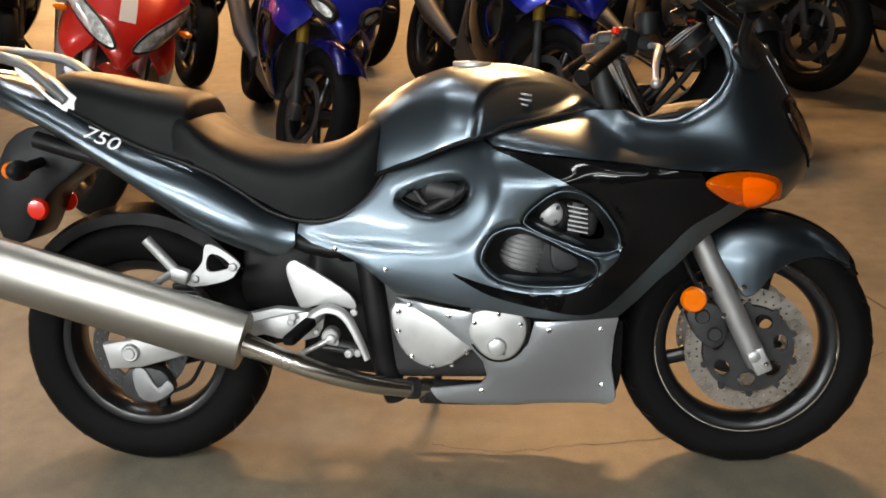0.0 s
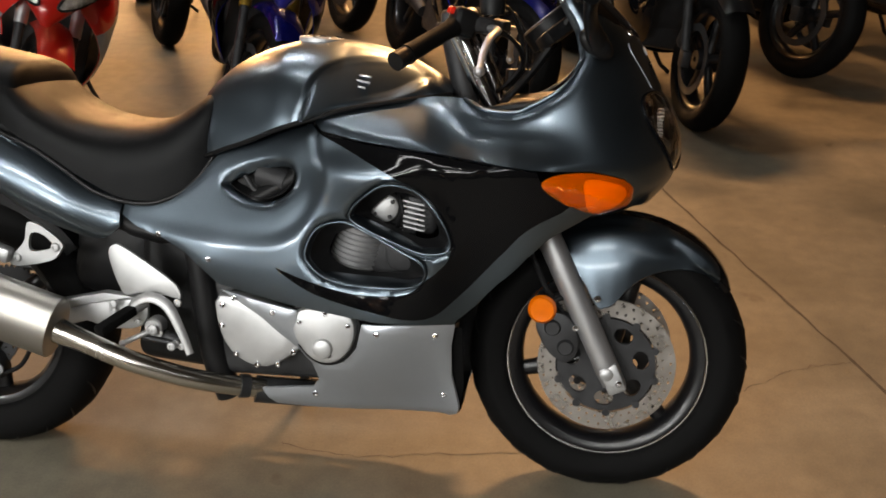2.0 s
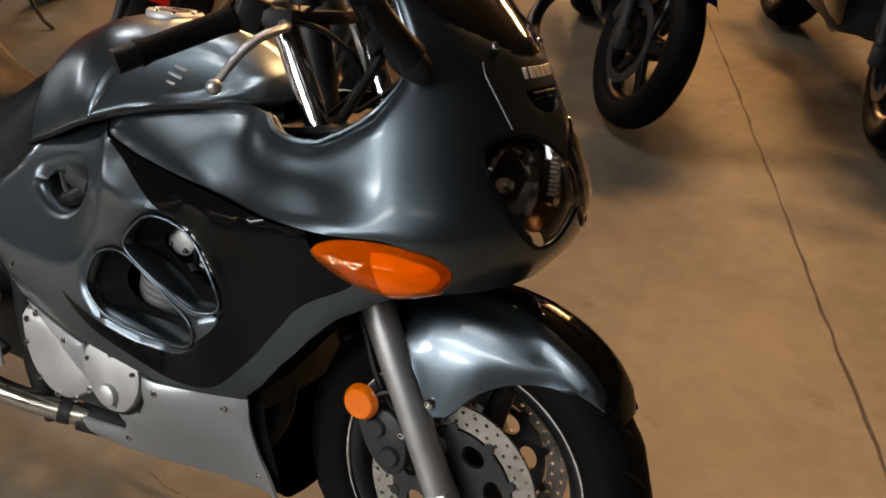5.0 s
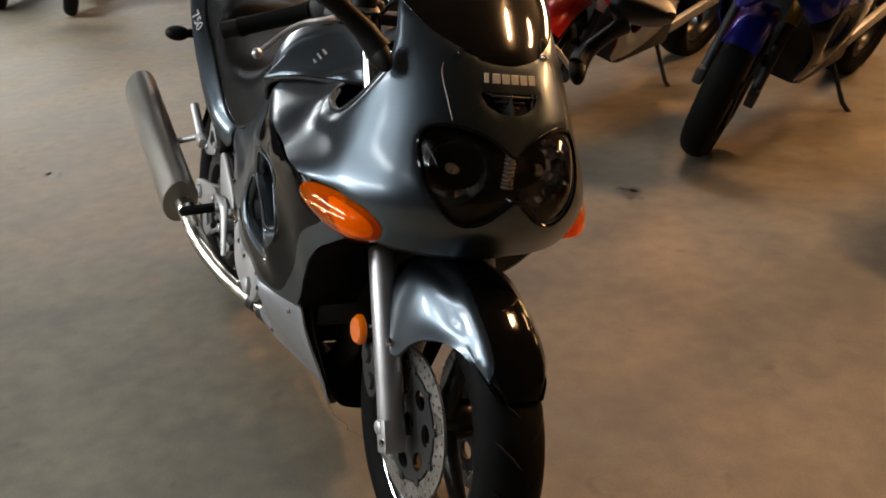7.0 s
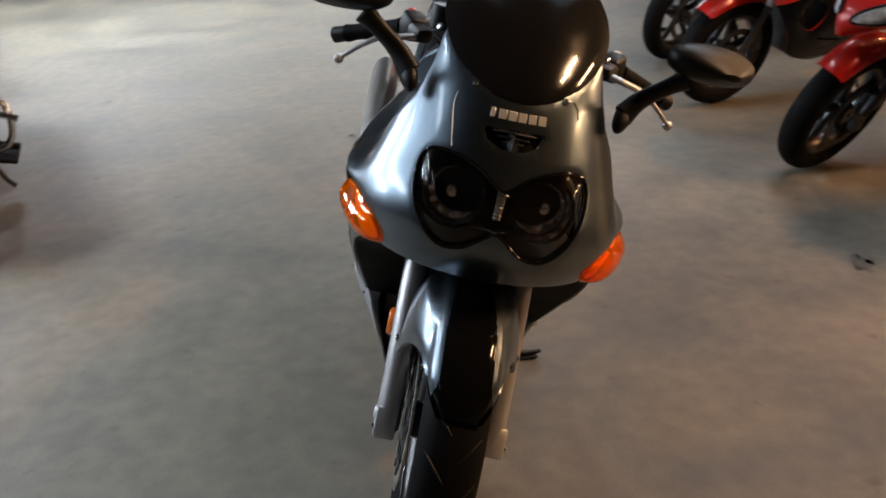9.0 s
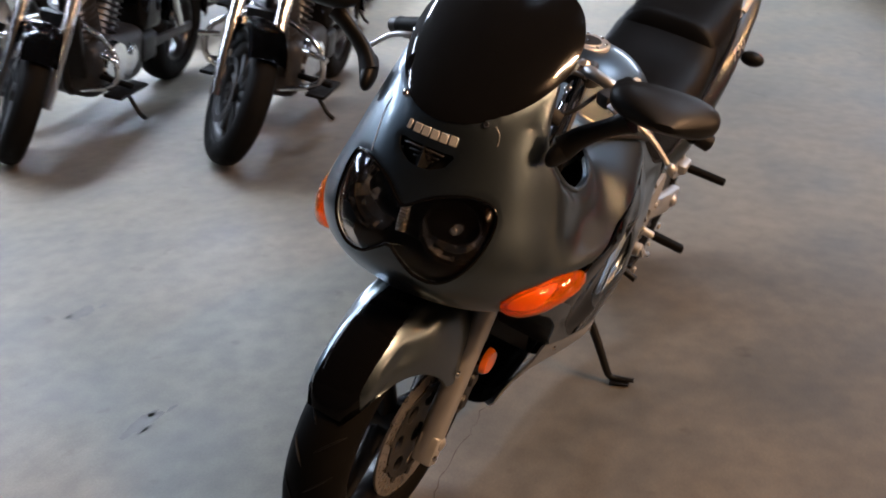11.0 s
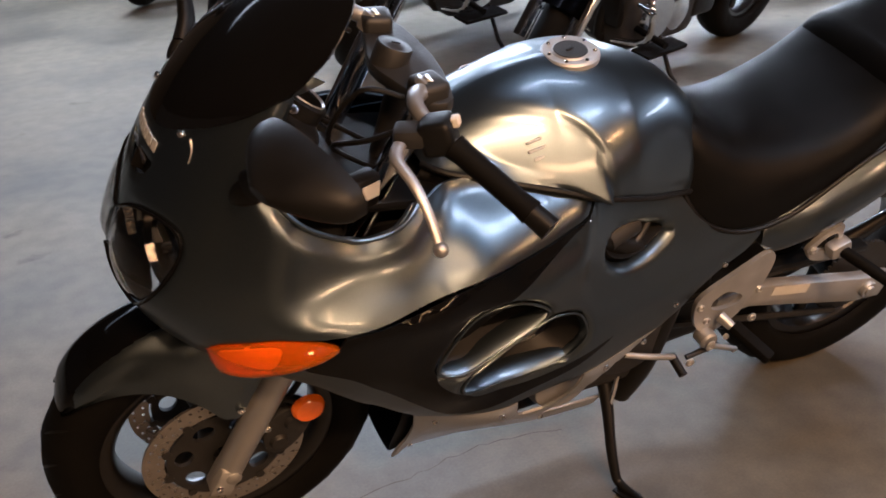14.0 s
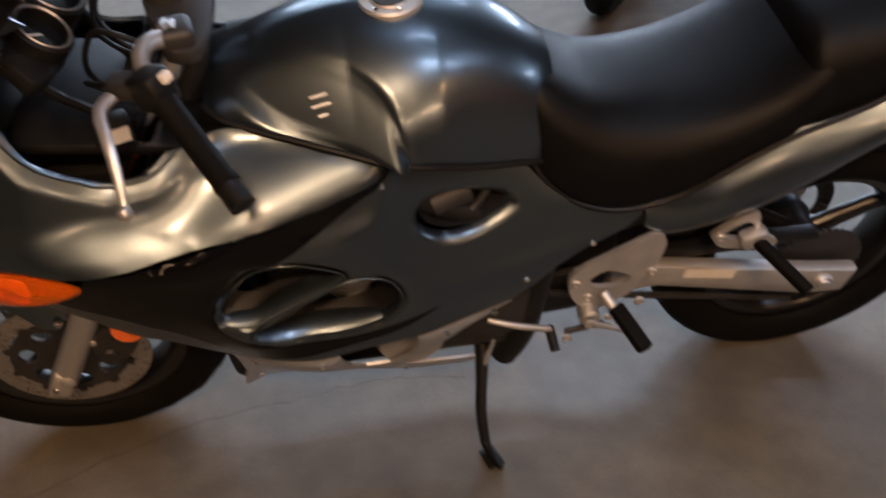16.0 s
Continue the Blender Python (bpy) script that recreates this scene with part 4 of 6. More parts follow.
front = part("front_wheel", rim_mesh(.214, .105), rim_black, bike, "black cast three-spoke front wheel", m=pose(1.465, 0, .300))
cast_spokes(front, rim_black, .214, 3, radians(-51 + 4))
part("tyre", tyre_mesh(.300, .122, .212), rubber, front, "worn black road tyre")
part("tyre_tread", tread_mesh(.300, .122), plastic, front)
part("rim_stripe", lathe([(.2095, 0), (.2110, .0014), (.2140, .0014), (.2155, 0)], 72, "y"), chrome, front, m=pose(0, -.0445, 0, 0, 0, 180))
for s in (1, -1):
    d = part("brake_disc", disc_mesh(.108, .146, 40), disc_steel, front, "drilled steel brake disc", m=pose(0, s * .068, 0))
    ring = np.linspace(0, 2 * math.pi, 60, endpoint=False)
    ovals = [np.c_[.022 * np.cos(ring[::4]), .022 * np.sin(ring[::4])]]
    for i in range(7):
        a = i * 2 * math.pi / 7 + .2
        e = np.c_[.017 * np.cos(ring[::4]), .021 * np.sin(ring[::4])]
        ovals.append(np.c_[.074 * math.cos(a) + e[:, 0] * math.cos(a) - e[:, 1] * math.sin(a), .074 * math.sin(a) + e[:, 0] * math.sin(a) + e[:, 1] * math.cos(a)])
    star = plate(np.c_[.104 * np.cos(ring), .104 * np.sin(ring)], -.004, .004, 0, 0, ovals)
    for i in range(10):
        a = i * math.pi / 5 + .35
        lathe([(0, -.006), (.0085, -.006), (.0085, .006), (0, .006)], 12, "y", star, (.107 * math.cos(a), 0, .107 * math.sin(a)))
    part("disc_carrier", star, dark_metal, d)
    part("axle_cap", lathe([(0, .018), (.010, .018), (.014, .015), (.016, 0), (.016, -.02), (0, -.02)], 20, "y"), cast_alu, front, m=pose(0, s * .118, 0, 0, 0, 0 if s > 0 else 180))

rear = part("rear_wheel", rim_mesh(.214, .13), rim_black, bike, "black cast three-spoke rear wheel", m=pose(0, 0, .315))
cast_spokes(rear, rim_black, .214, 3, radians(35), .045, .07)
part("tyre", tyre_mesh(.315, .152, .212), rubber, rear, "worn black wide rear tyre")
part("tyre_tread", tread_mesh(.315, .152), plastic, rear)
part("brake_disc", disc_mesh(.085, .120, 32), dark_metal, rear, "drilled steel rear disc", m=pose(0, -.078, 0))
teeth = [((.098 + (.006 if i % 4 in (1, 2) else 0)) * np.array((math.cos(i * math.pi / 86), math.sin(i * math.pi / 86)))) for i in range(172)]
part("sprocket", plate(teeth, -.003, .003, 0), dark_metal, rear, "dark steel chain sprocket", m=pose(0, .085, 0))

# -- front fork, brakes, mudguard --
def fork_at(z):
    return 1.357 - .47 * (z - .5375)


for s in (1, -1):
    y = s * .106
    leg = part("fork_leg", tube([(fork_at(.275) , y, .275), (fork_at(.30), y, .30), (fork_at(.33), y, .33), (fork_at(.60), y, .60), (fork_at(.615), y, .615)], [.024, .026, .0255, .0265, .024], 20), fork_alu, bike, "silver fork slider")
    part("stanchion", tube([(fork_at(.60), s * .104, .60), (fork_at(1.01), s * .104, 1.01)], .0205, 18), chrome, leg)
    part("dust_seal", tube([(fork_at(.606), y, .606), (fork_at(.635), y, .635)], .0255, 18), rubber, leg)
    part("axle_clamp", block(.040, .044, .062, pose(fork_at(.292) + .006, s * .110, .288, 0, -25), .006), cast_alu, leg, "cast axle clamp")
    bolt((fork_at(.27) + .008, s * .133, .282), (0, s, 0), leg, .007, name="clamp_bolt")
    cal = part("brake_caliper", plate([(1.315, .40), (1.345, .425), (1.385, .415), (1.405, .37), (1.400, .33), (1.375, .315), (1.345, .335), (1.325, .365)], s * .080, s * .118, .006, 3), dark_metal, bike, "dark brake caliper behind the fork")
    for x, z in ((1.350, .392), (1.378, .350)):
        part("piston_cover", lathe([(0, .008), (.014, .008), (.017, .004), (.018, 0), (0, 0)], 20, "y"), dark_metal, cal, m=pose(x, s * .117, z, 0, 0, 0 if s > 0 else 180))
    bolt((1.398, s * .12, .395), (0, s, 0), cal, .008)
    part("side_reflector", lathe([(0, .009), (.024, .008), (.029, .003), (.030, -.005), (0, -.005)], 28, "y"), amber_solid, bike, "round orange side reflector", m=pose(1.328, s * .133, .435, 0, 0, 0 if s > 0 else 180))
    part("reflector_bracket", tube([(1.328, s * .128, .435), (1.36, s * .118, .455), (fork_at(.46) - .004, s * .106, .46)], .006, 8), plastic, bike)
    part("brake_hose", tube([(1.37, s * .10, .42), (1.335, s * .10, .47), (1.29, s * .085, .56), (1.22, s * .06, .66), (1.15, s * .04, .80)], .006, 8, 5), plastic, bike, "black rubber brake hose")

GA = [34, 40, 48, 57, 68, 78, 86, 93, 101, 110, 122, 136]
GR = [.300, .296, .283, .262, .228, .188, .152, .142, .150, .238, .275, .300]
GY = [.040, .056, .068, .078, .094, .108, .115, .117, .116, .104, .092, .080]
GT = [.306, .316, .323, .326, .326, .325, .324, .323, .321, .319, .316, .313]


def mudguard():
    c = [spline(np.c_[GA, k], 6) for k in (GR, GY, GT)]
    rows = []
    for a in np.linspace(GA[0], GA[-1], 150):
        r0, y0, rt = (np.interp(a, t[:, 0], t[:, 1]) for t in c)
        half = [(0, rt), (.022, rt - .001), (.042, rt - .005), (.058, rt - .016), (max(.066, y0 * .74), rt - .034), (y0 * .92, (rt - .034) * .55 + r0 * .45), (y0, r0)]
        half[4] = (min(half[4][0], y0 * .95), max(half[4][1], r0 + .004))
        half[3] = (min(half[3][0], half[4][0] * .93), half[3][1])
        half[2] = (min(half[2][0], half[3][0] * .85), half[2][1])
        half[1] = (min(half[1][0], half[2][0] * .55), half[1][1])
        prof = spline(half, 9)
        prof = np.vstack([prof[::-1] * (-1, 1), prof[1:]])
        ca, sa = math.cos(radians(a)), math.sin(radians(a))
        rows.append([(1.465 + r * ca, y, .300 + r * sa) for y, r in prof])
    closed = []
    for row in rows:
        inner = []
        for x, y, z in row[::-1]:
            dx, dz = x - 1.465, z - .300
            r = math.hypot(dx, dz)
            k = (r - .0035) / r
            inner.append((1.465 + dx * k, y * .955, .300 + dz * k))
        closed.append(row + inner)
    own = grid(bmesh.new(), closed, close_v=True, cap=True)
    for f in own.faces:
        m = f.calc_center_median()
        ang = math.degrees(math.atan2(m.z - .30, m.x - 1.465))
        lim = .046 - .030 * max(0, (ang - 62) / 60) + .018 * max(0, (46 - ang) / 12)
        f.material_index = 1 if abs(m.y) < max(lim, .0) or ang < 38.5 or ang > 112 else 0
    bmesh.ops.recalc_face_normals(own, faces=own.faces)
    return own


guard = part("front_mudguard", mudguard(), [gunmetal, black_paint], bike, "gunmetal front mudguard with a black centre stripe")
for s in (1, -1):
    bolt((1.440, s * .1195, .459), (0, s, 0), guard, .008)

# -- engine, frame, radiator --
part("gearbox", block(.22, .17, .36, pose(.53, 0, .425, 0, 6), .03, 3), plastic, bike, "black rear engine casing")
part("engine", block(.42, .29, .30, pose(.80, 0, .40), .03, 3), dark_metal, bike, "dark finned inline engine")
part("cylinder_block", block(.17, .30, .13, pose(.975, 0, .55, 0, 14), .015), dark_metal, bike)
part("cylinder_head", block(.15, .31, .075, pose(1.04, 0, .635, 0, 14), .018, 3), dark_metal, bike)
for s in (1, -1):
    ribs = [(0, .062)]
    for i in range(11):
        ribs += [(.054, .062 - i * .0115), (.0575, .060 - i * .0115), (.0575, .057 - i * .0115), (.054, .055 - i * .0115)]
    part("cylinder", lathe(ribs + [(0, -.065)], 36, "z"), engine_grey, bike, "ribbed grey cylinder", m=pose(.940, s * .118, .553, s * -4, 14))
    part("cylinder_tunnel", plate([(1.01, .585), (1.06, .572), (1.075, .535), (1.05, .512), (1.01, .52)], s * .135, s * .165, .006, 3), dark_metal, bike)
    part("cam_cover_end", lathe([(0, .014), (.022, .014), (.029, .010), (.031, 0), (.031, -.04), (0, -.04)], 28, "y"), cast_alu, bike, m=pose(1.005, s * .165, .645, 0, 0, 0 if s > 0 else 180))
    box = part("breather_box", block(.030, .026, .075, pose(1.062, s * .158, .630, 0, 12), .004), dark_metal, bike)
    for i in range(6):
        part("fin", block(.046, .034, .0045, pose(1.066, s * .160, .604 + i * .0105, 0, 12), .001, 1), cast_alu, box)
    for a in range(4):
        bolt((1.005 + .022 * math.cos(a * 1.57 + .6), s * .179, .645 + .022 * math.sin(a * 1.57 + .6)), (0, s, 0), bike, .0045, dark_metal, "cover_bolt")
    part("ignition_lead", tube([(1.035, s * .168, .668), (1.042, s * .178, .640), (1.032, s * .172, .605)], .005, 8, 5), plastic, bike)
    part("frame_spar", tube([(.58, s * .135, .60), (.60, s * .14, .45), (.615, s * .135, .30), (.64, s * .12, .20)], .030, 14, 4), plastic, bike, "black tubular frame rail")
    part("frame_rail", tube([(1.12, s * .06, .84), (.95, s * .15, .78), (.75, s * .15, .66), (.50, s * .13, .56), (.2, s * .12, .70), (-.2, s * .10, .83)], .020, 12, 5), plastic, bike, "black upper frame rail")
    part("carburettor", tube([(.74, s * .13, .70), (.80, s * .15, .685)], [.032, .026], 18), dark_metal, bike)
    part("fuel_hose", tube([(.70, s * .14, .70), (.735, s * .155, .665), (.78, s * .15, .70)], .006, 8, 5), dark_metal, bike)
part("air_box", block(.50, .25, .22, pose(.72, 0, .68, 0, -14), .04, 3), plastic, bike)
part("battery_tray", block(.45, .22, .12, pose(.22, 0, .70, 0, 22), .03), plastic, bike)
part("radiator", block(.03, .30, .28, pose(1.155, 0, .50, 0, 12), .006), dark_metal, bike, "dark oil cooler behind the front wheel")
part("fairing_bracket", block(.25, .22, .06, pose(1.26, 0, .76), .02), plastic, bike)
for s in (1, -1):
    # sheet that lines the fairing's inner face at the wheel arch
    lip = by_x([(1.156, .410), (1.196, .455), (1.240, .505), (1.300, .566), (1.350, .612), (1.400, .640), (1.432, .654)])
    q = shell(np.array(lip))
    rows = [[(x - .001, s * (y - .006) * k, z + (.01 * (1 - k))) for k in np.linspace(1, .38, 6)] for x, y, z in spline(q, 3)]
    own = grid(bmesh.new(), rows)
    bmesh.ops.solidify(own, geom=own.faces[:], thickness=.003)
    part("arch_liner", own, plastic, bike, "black inner wheel-arch lining")
part("under_nose", ball(.20, .20, .055, pose(1.33, 0, .665)), plastic, bike)

lobes = spline([(.822, .425), (.86, .440), (.915, .438), (.946, .42), (.952, .388), (.940, .352), (.915, .326), (.880, .320), (.850, .335), (.828, .365), (.818, .398)], 4, True)
part("cover_gap", plate(.5 * (lobes - lobes.mean(0)) * 2.24 + lobes.mean(0), -.150, -.208, .002), plastic, bike)
cover = part("clutch_cover", plate(lobes, -.150, -.222, .010), cast_alu, bike, "three-lobed cast clutch cover")
part("cover_boss", lathe([(0, .012), (.012, .012), (.019, .009), (.021, .004), (.021, -.004), (0, -.004)], 24, "y"), cast_alu, cover, m=pose(.884, -.222, .354, 0, 0, 180))
for x, z in ((.836, .408), (.938, .404), (.898, .338), (.890, .428)):
    bolt((x, -.2215, z), (0, -1, 0), cover, .0055)
part("clutch_cover", lathe([(0, .022), (.040, .022), (.060, .016), (.068, 0), (.068, -.08), (0, -.08)], 44, "y"), cast_alu, bike, "round cast generator cover", m=pose(.835, .165, .355))
case = part("crank_cover", plate([(.655, .452), (.652, .368), (.690, .312), (.752, .294), (.822, .334), (.86, .38), (.80, .42)], -.150, -.200, .014, 3), cast_alu, bike, "cast crankcase side cover")
for x, z in ((.664, .43), (.662, .385), (.690, .325), (.735, .303), (.78, .306), (.815, .335)):
    bolt((x, -.201, z), (0, -1, 0), case, .0065)
part("crank_cover", plate([(.60, .45), (.60, .36), (.66, .31), (.74, .33), (.76, .42), (.68, .47)], .120, .165, .014, 3), dark_metal, bike, "dark sprocket cover")

# -- exhaust --
muffler = part("muffler", tube([(-.272, -.276, .5745), (-.262, -.276, .571), (.300, -.262, .386), (.318, -.261, .380), (.321, -.261, .379)], [.066, .0685, .0685, .0685, .064], 40, flat=.70), steel, bike, "brushed stainless muffler")
axis = Vector((.515, .010, -.167)).normalized()
c = Vector((-.272, -.276, .5745))
part("end_cap", tube([c - axis * .012, c, c + axis * .004], [.050, .066, .067], 36, flat=.70), fork_alu, muffler)
part("outlet", tube([c - axis * .020, c - axis * .005], [.021, .022], 20), plastic, muffler)
part("exhaust_pipe", tube([(.310, -.250, .372), (.36, -.246, .352), (.467, -.232, .305), (.571, -.195, .262), (.66, -.150, .232), (.72, -.118, .218)], [.030, .0235, .0225, .022, .022, .022], 20, 5), pipe_steel, bike, "polished steel link pipe to the muffler")
part("pipe_clamp", tube([(.672, -.145, .230), (.690, -.134, .226)], .026, 20), dark_metal, bike)
part("collector", tube([(.70, -.12, .215), (.85, -.06, .19), (1.0, -.05, .20), (1.10, -.05, .30), (1.12, -.05, .45)], .030, 16, 4), dark_metal, bike)
part("muffler_hanger", tube([(.135, -.175, .52), (.10, -.215, .50), (.06, -.240, .48)], .009, 10, 4), cast_alu, bike)

# -- swingarm, chain, stand --
for s in (1, -1):
    arm = part("swingarm", plate([(-.075, .335), (.03, .352), (.36, .424), (.45, .415), (.45, .355), (.35, .364), (.02, .276), (-.06, .272)], s * .100, s * .132, .008), cast_alu, bike, "silver box-section swingarm")
    nut = lathe([(0, .014), (.012, .014), (.014, .010), (.019, .010), (.022, .006), (.022, 0), (0, 0)], 24, "y")
    part("axle_nut", nut, cast_alu, arm, m=pose(-.002, s * .132, .315, 0, 0, 0 if s > 0 else 180))
part("adjuster_label", plate([(.195, .388), (.30, .408), (.305, .385), (.20, .364)], .1325, .134, .0), white_label, bike, "pale sticker on the swingarm")
part("rear_caliper", plate([(-.02, .268), (.06, .262), (.085, .215), (.06, .185), (.0, .18), (-.045, .21)], -.070, -.112, .007, 3), dark_metal, bike, "dark rear brake caliper")
part("caliper_arm", plate([(-.01, .262), (.02, .268), (.05, .22), (.075, .238), (.09, .215), (.04, .185), (.0, .20)], -.112, -.118, .002, 3), engine_grey, bike)
part("brake_line", tube([(.06, -.10, .20), (.13, -.11, .23), (.17, -.11, .29), (.22, -.10, .36)], .0055, 8, 5), plastic, bike)
part("drive_chain", tube([(.02, .092, .413), (.55, .092, .395), (.57, .092, .365), (.55, .092, .335), (.02, .092, .217)], .009, 6, flat=.7), dark_metal, bike, "dark drive chain")
part("chain_guard", plate([(.03, .435), (.36, .450), (.38, .435), (.03, .418)], .080, .112, .003), plastic, bike)
hug = []
for a in np.linspace(35, 158, 24):
    ring = [(-.078, .30), (-.070, .328), (-.035, .340), (0, .342), (.035, .340), (.070, .328), (.078, .30)]
    hug.append([((r + .004) * math.cos(radians(a)), y, .315 + (r + .004) * math.sin(radians(a))) for y, r in ring])
own = grid(bmesh.new(), hug)
bmesh.ops.solidify(own, geom=own.faces[:], thickness=.003)
part("inner_mudguard", own, plastic, bike, "black plastic hugger over the rear tyre")
part("shock_cover", block(.20, .14, .22, pose(.36, 0, .50, 0, 10), .03), plastic, bike)

stand = part("side_stand", tube([(.690, .115, .262), (.690, .140, .240), (.697, .180, .196), (.703, .218, .148), (.701, .246, .104), (.698, .262, .0865), (.690, .292, .0885), (.682, .322, .0965)],
                                [.017, .0145, .0120, .0112, .0105, .0098, .0082, .0060], 12, 4), plastic, bike, "curved black side stand swung out")
part("stand_foot", block(.034, .052, .007, pose(.692, .288, .0790, LEAN, 0, 14), .003), plastic, stand)
part("stand_spring", tube([(.66, .13, .30), (.70, .175, .20)], .006, 8), chrome, stand)
part("stand_bracket", block(.07, .05, .05, pose(.685, .105, .275), .01), dark_metal, bike)

# -- footrests and levers --
for s in (1, -1):
    if s < 0:
        heel = part("heel_plate", plate([(.405, .530), (.420, .546), (.440, .541), (.500, .503), (.553, .463), (.562, .432), (.530, .437), (.480, .442), (.440, .434), (.426, .452), (.412, .490)], -.172, -.182, .003, 3), cast_alu, bike, "cast aluminium heel plate")
        part("peg_plate", plate([(.306, .396), (.403, .419), (.470, .425), (.486, .405), (.470, .366), (.412, .357), (.340, .372)], -.165, -.178, .003, 2), cast_alu, heel)
        part("brake_pedal", tube([(.452, -.192, .392), (.462, -.194, .420), (.500, -.196, .437), (.540, -.198, .420), (.570, -.202, .365), (.588, -.205, .318)], [.011, .012, .012, .012, .010, .008], 10, 4, flat=.6), cast_alu, bike, "cast rear brake pedal")
        for x, z in ((.410, .402), (.448, .392), (.512, .355), (.558, .425), (.562, .328), (.548, .332)):
            bolt((x, -.186, z), (0, -1, 0), heel, .009, cast_alu)
        part("brake_cylinder", tube([(.47, -.16, .35), (.52, -.17, .345), (.56, -.17, .33)], .012, 12), dark_metal, bike)
    else:
        heel = part("heel_plate", plate([(.537, .483), (.470, .525), (.408, .560), (.386, .556), (.377, .528), (.388, .470), (.410, .440), (.425, .405), (.465, .375), (.50, .372), (.530, .400), (.545, .445)], .158, .168, .003, 3,
                                       [spline([(.43, .455), (.475, .478), (.505, .458), (.495, .435), (.45, .432)], 3, True)]), cast_alu, bike, "cast aluminium heel plate")
        for x, z in ((.533, .452), (.505, .408), (.392, .462), (.47, .395)):
            bolt((x, .169, z), (0, 1, 0), heel, .009, cast_alu)
        part("lever_rubber", tube([(.572, .170, .335), (.568, .215, .318)], .0095, 12), plastic, bike)
        part("lever_arm", tube([(.69, .165, .372), (.64, .178, .362), (.572, .178, .337)], .0065, 10, 4), cast_alu, bike)
    peg = part("footrest", tube([(.478, s * .172, .418), (.465, s * .20, .408)], [.012, .010], 12), cast_alu, bike, "folding rider footrest with rubber")
    part("footrest_rubber", block(.098, .030, .022, Matrix.Translation((.443, s * .240, .396)) @ Vector((-.044, s * .104, -.030)).to_track_quat("X", "Z").to_matrix().to_4x4(), .007, 2), rubber, peg)
    br = [(.214, .582), (.247, .574), (.290, .540), (.286, .522), (.262, .499), (.18, .484), (.160, .500), (.185, .520), (.205, .545)]
    hanger = part("pillion_hanger", plate(br, s * .155, s * .165, .002, 3, [spline([(.222, .560), (.250, .555), (.270, .530), (.225, .518), (.212, .530)], 3, True)]), cast_alu, bike, "triangular cast pillion footrest hanger")
    bolt((.276, s * .167, .530), (0, s, 0), hanger, .010, cast_alu)
    bolt((.185, s * .167, .503), (0, s, 0), hanger, .009, cast_alu)
    tip = (.082, -.185, .602) if s < 0 else (.150, .285, .498)
    root = (.150, -.172, .515) if s < 0 else (.215, .172, .528)
    part("pillion_peg", tube([root, tip], [.013, .0125], 12), cast_alu if s < 0 else rubber, hanger, "folded pillion footrest" if s < 0 else "pillion footrest swung out")
    part("peg_knuckle", block(.05, .03, .035, pose(*root, 0, 20), .008), cast_alu, hanger)

for s in (-1, 1):
    for x, z, r in ((.418, .419, .010), (.453, .400, .009), (.503, .365, .012), (.544, .331, .010), (.433, .331, .008), (.471, .382, .007)):
        bolt((x, s * .199, z), (0, s, 0), bike, r, cast_alu, "pivot_bolt")
    part("pedal_link", tube([(.503, s * .196, .365), (.433, s * .196, .331)], .006, 10), cast_alu, bike)
    part("return_spring", tube([(.47, s * .185, .345), (.545, s * .185, .333)], .006, 10), dark_metal, bike)
    part("hanger_boss", lathe([(0, .012), (.016, .012), (.020, .008), (.020, -.02), (0, -.02)], 20, "y"), cast_alu, bike, m=pose(.500, s * .180, .368, 0, 0, 0 if s > 0 else 180))

# -- cockpit --
part("top_yoke", plate([(1.105, -.125), (1.150, -.128), (1.165, -.075), (1.185, 0), (1.165, .075), (1.150, .128), (1.105, .125), (1.085, 0)], -.011, .011, .004, 3), dark_metal, bike, "dark grey top yoke", m=pose(0, 0, 1.000) @ Matrix.Rotation(radians(90), 4, "X") @ Matrix.Diagonal((1, 1, 1, 1)))
part("steering_stem", tube([(1.16, 0, .80), (1.118, 0, 1.0)], .028, 18), dark_metal, bike)
lock = part("ignition_lock", lathe([(0, .016), (.014, .016), (.018, .014), (.026, .014), (.028, .010), (.028, -.03), (0, -.03)], 28, "z"), dark_metal, bike, "round ignition lock", m=pose(1.150, 0, 1.022, 0, -18))
part("key_slot", block(.014, .004, .003, pose(0, 0, .016), .0005, 1), plastic, lock)
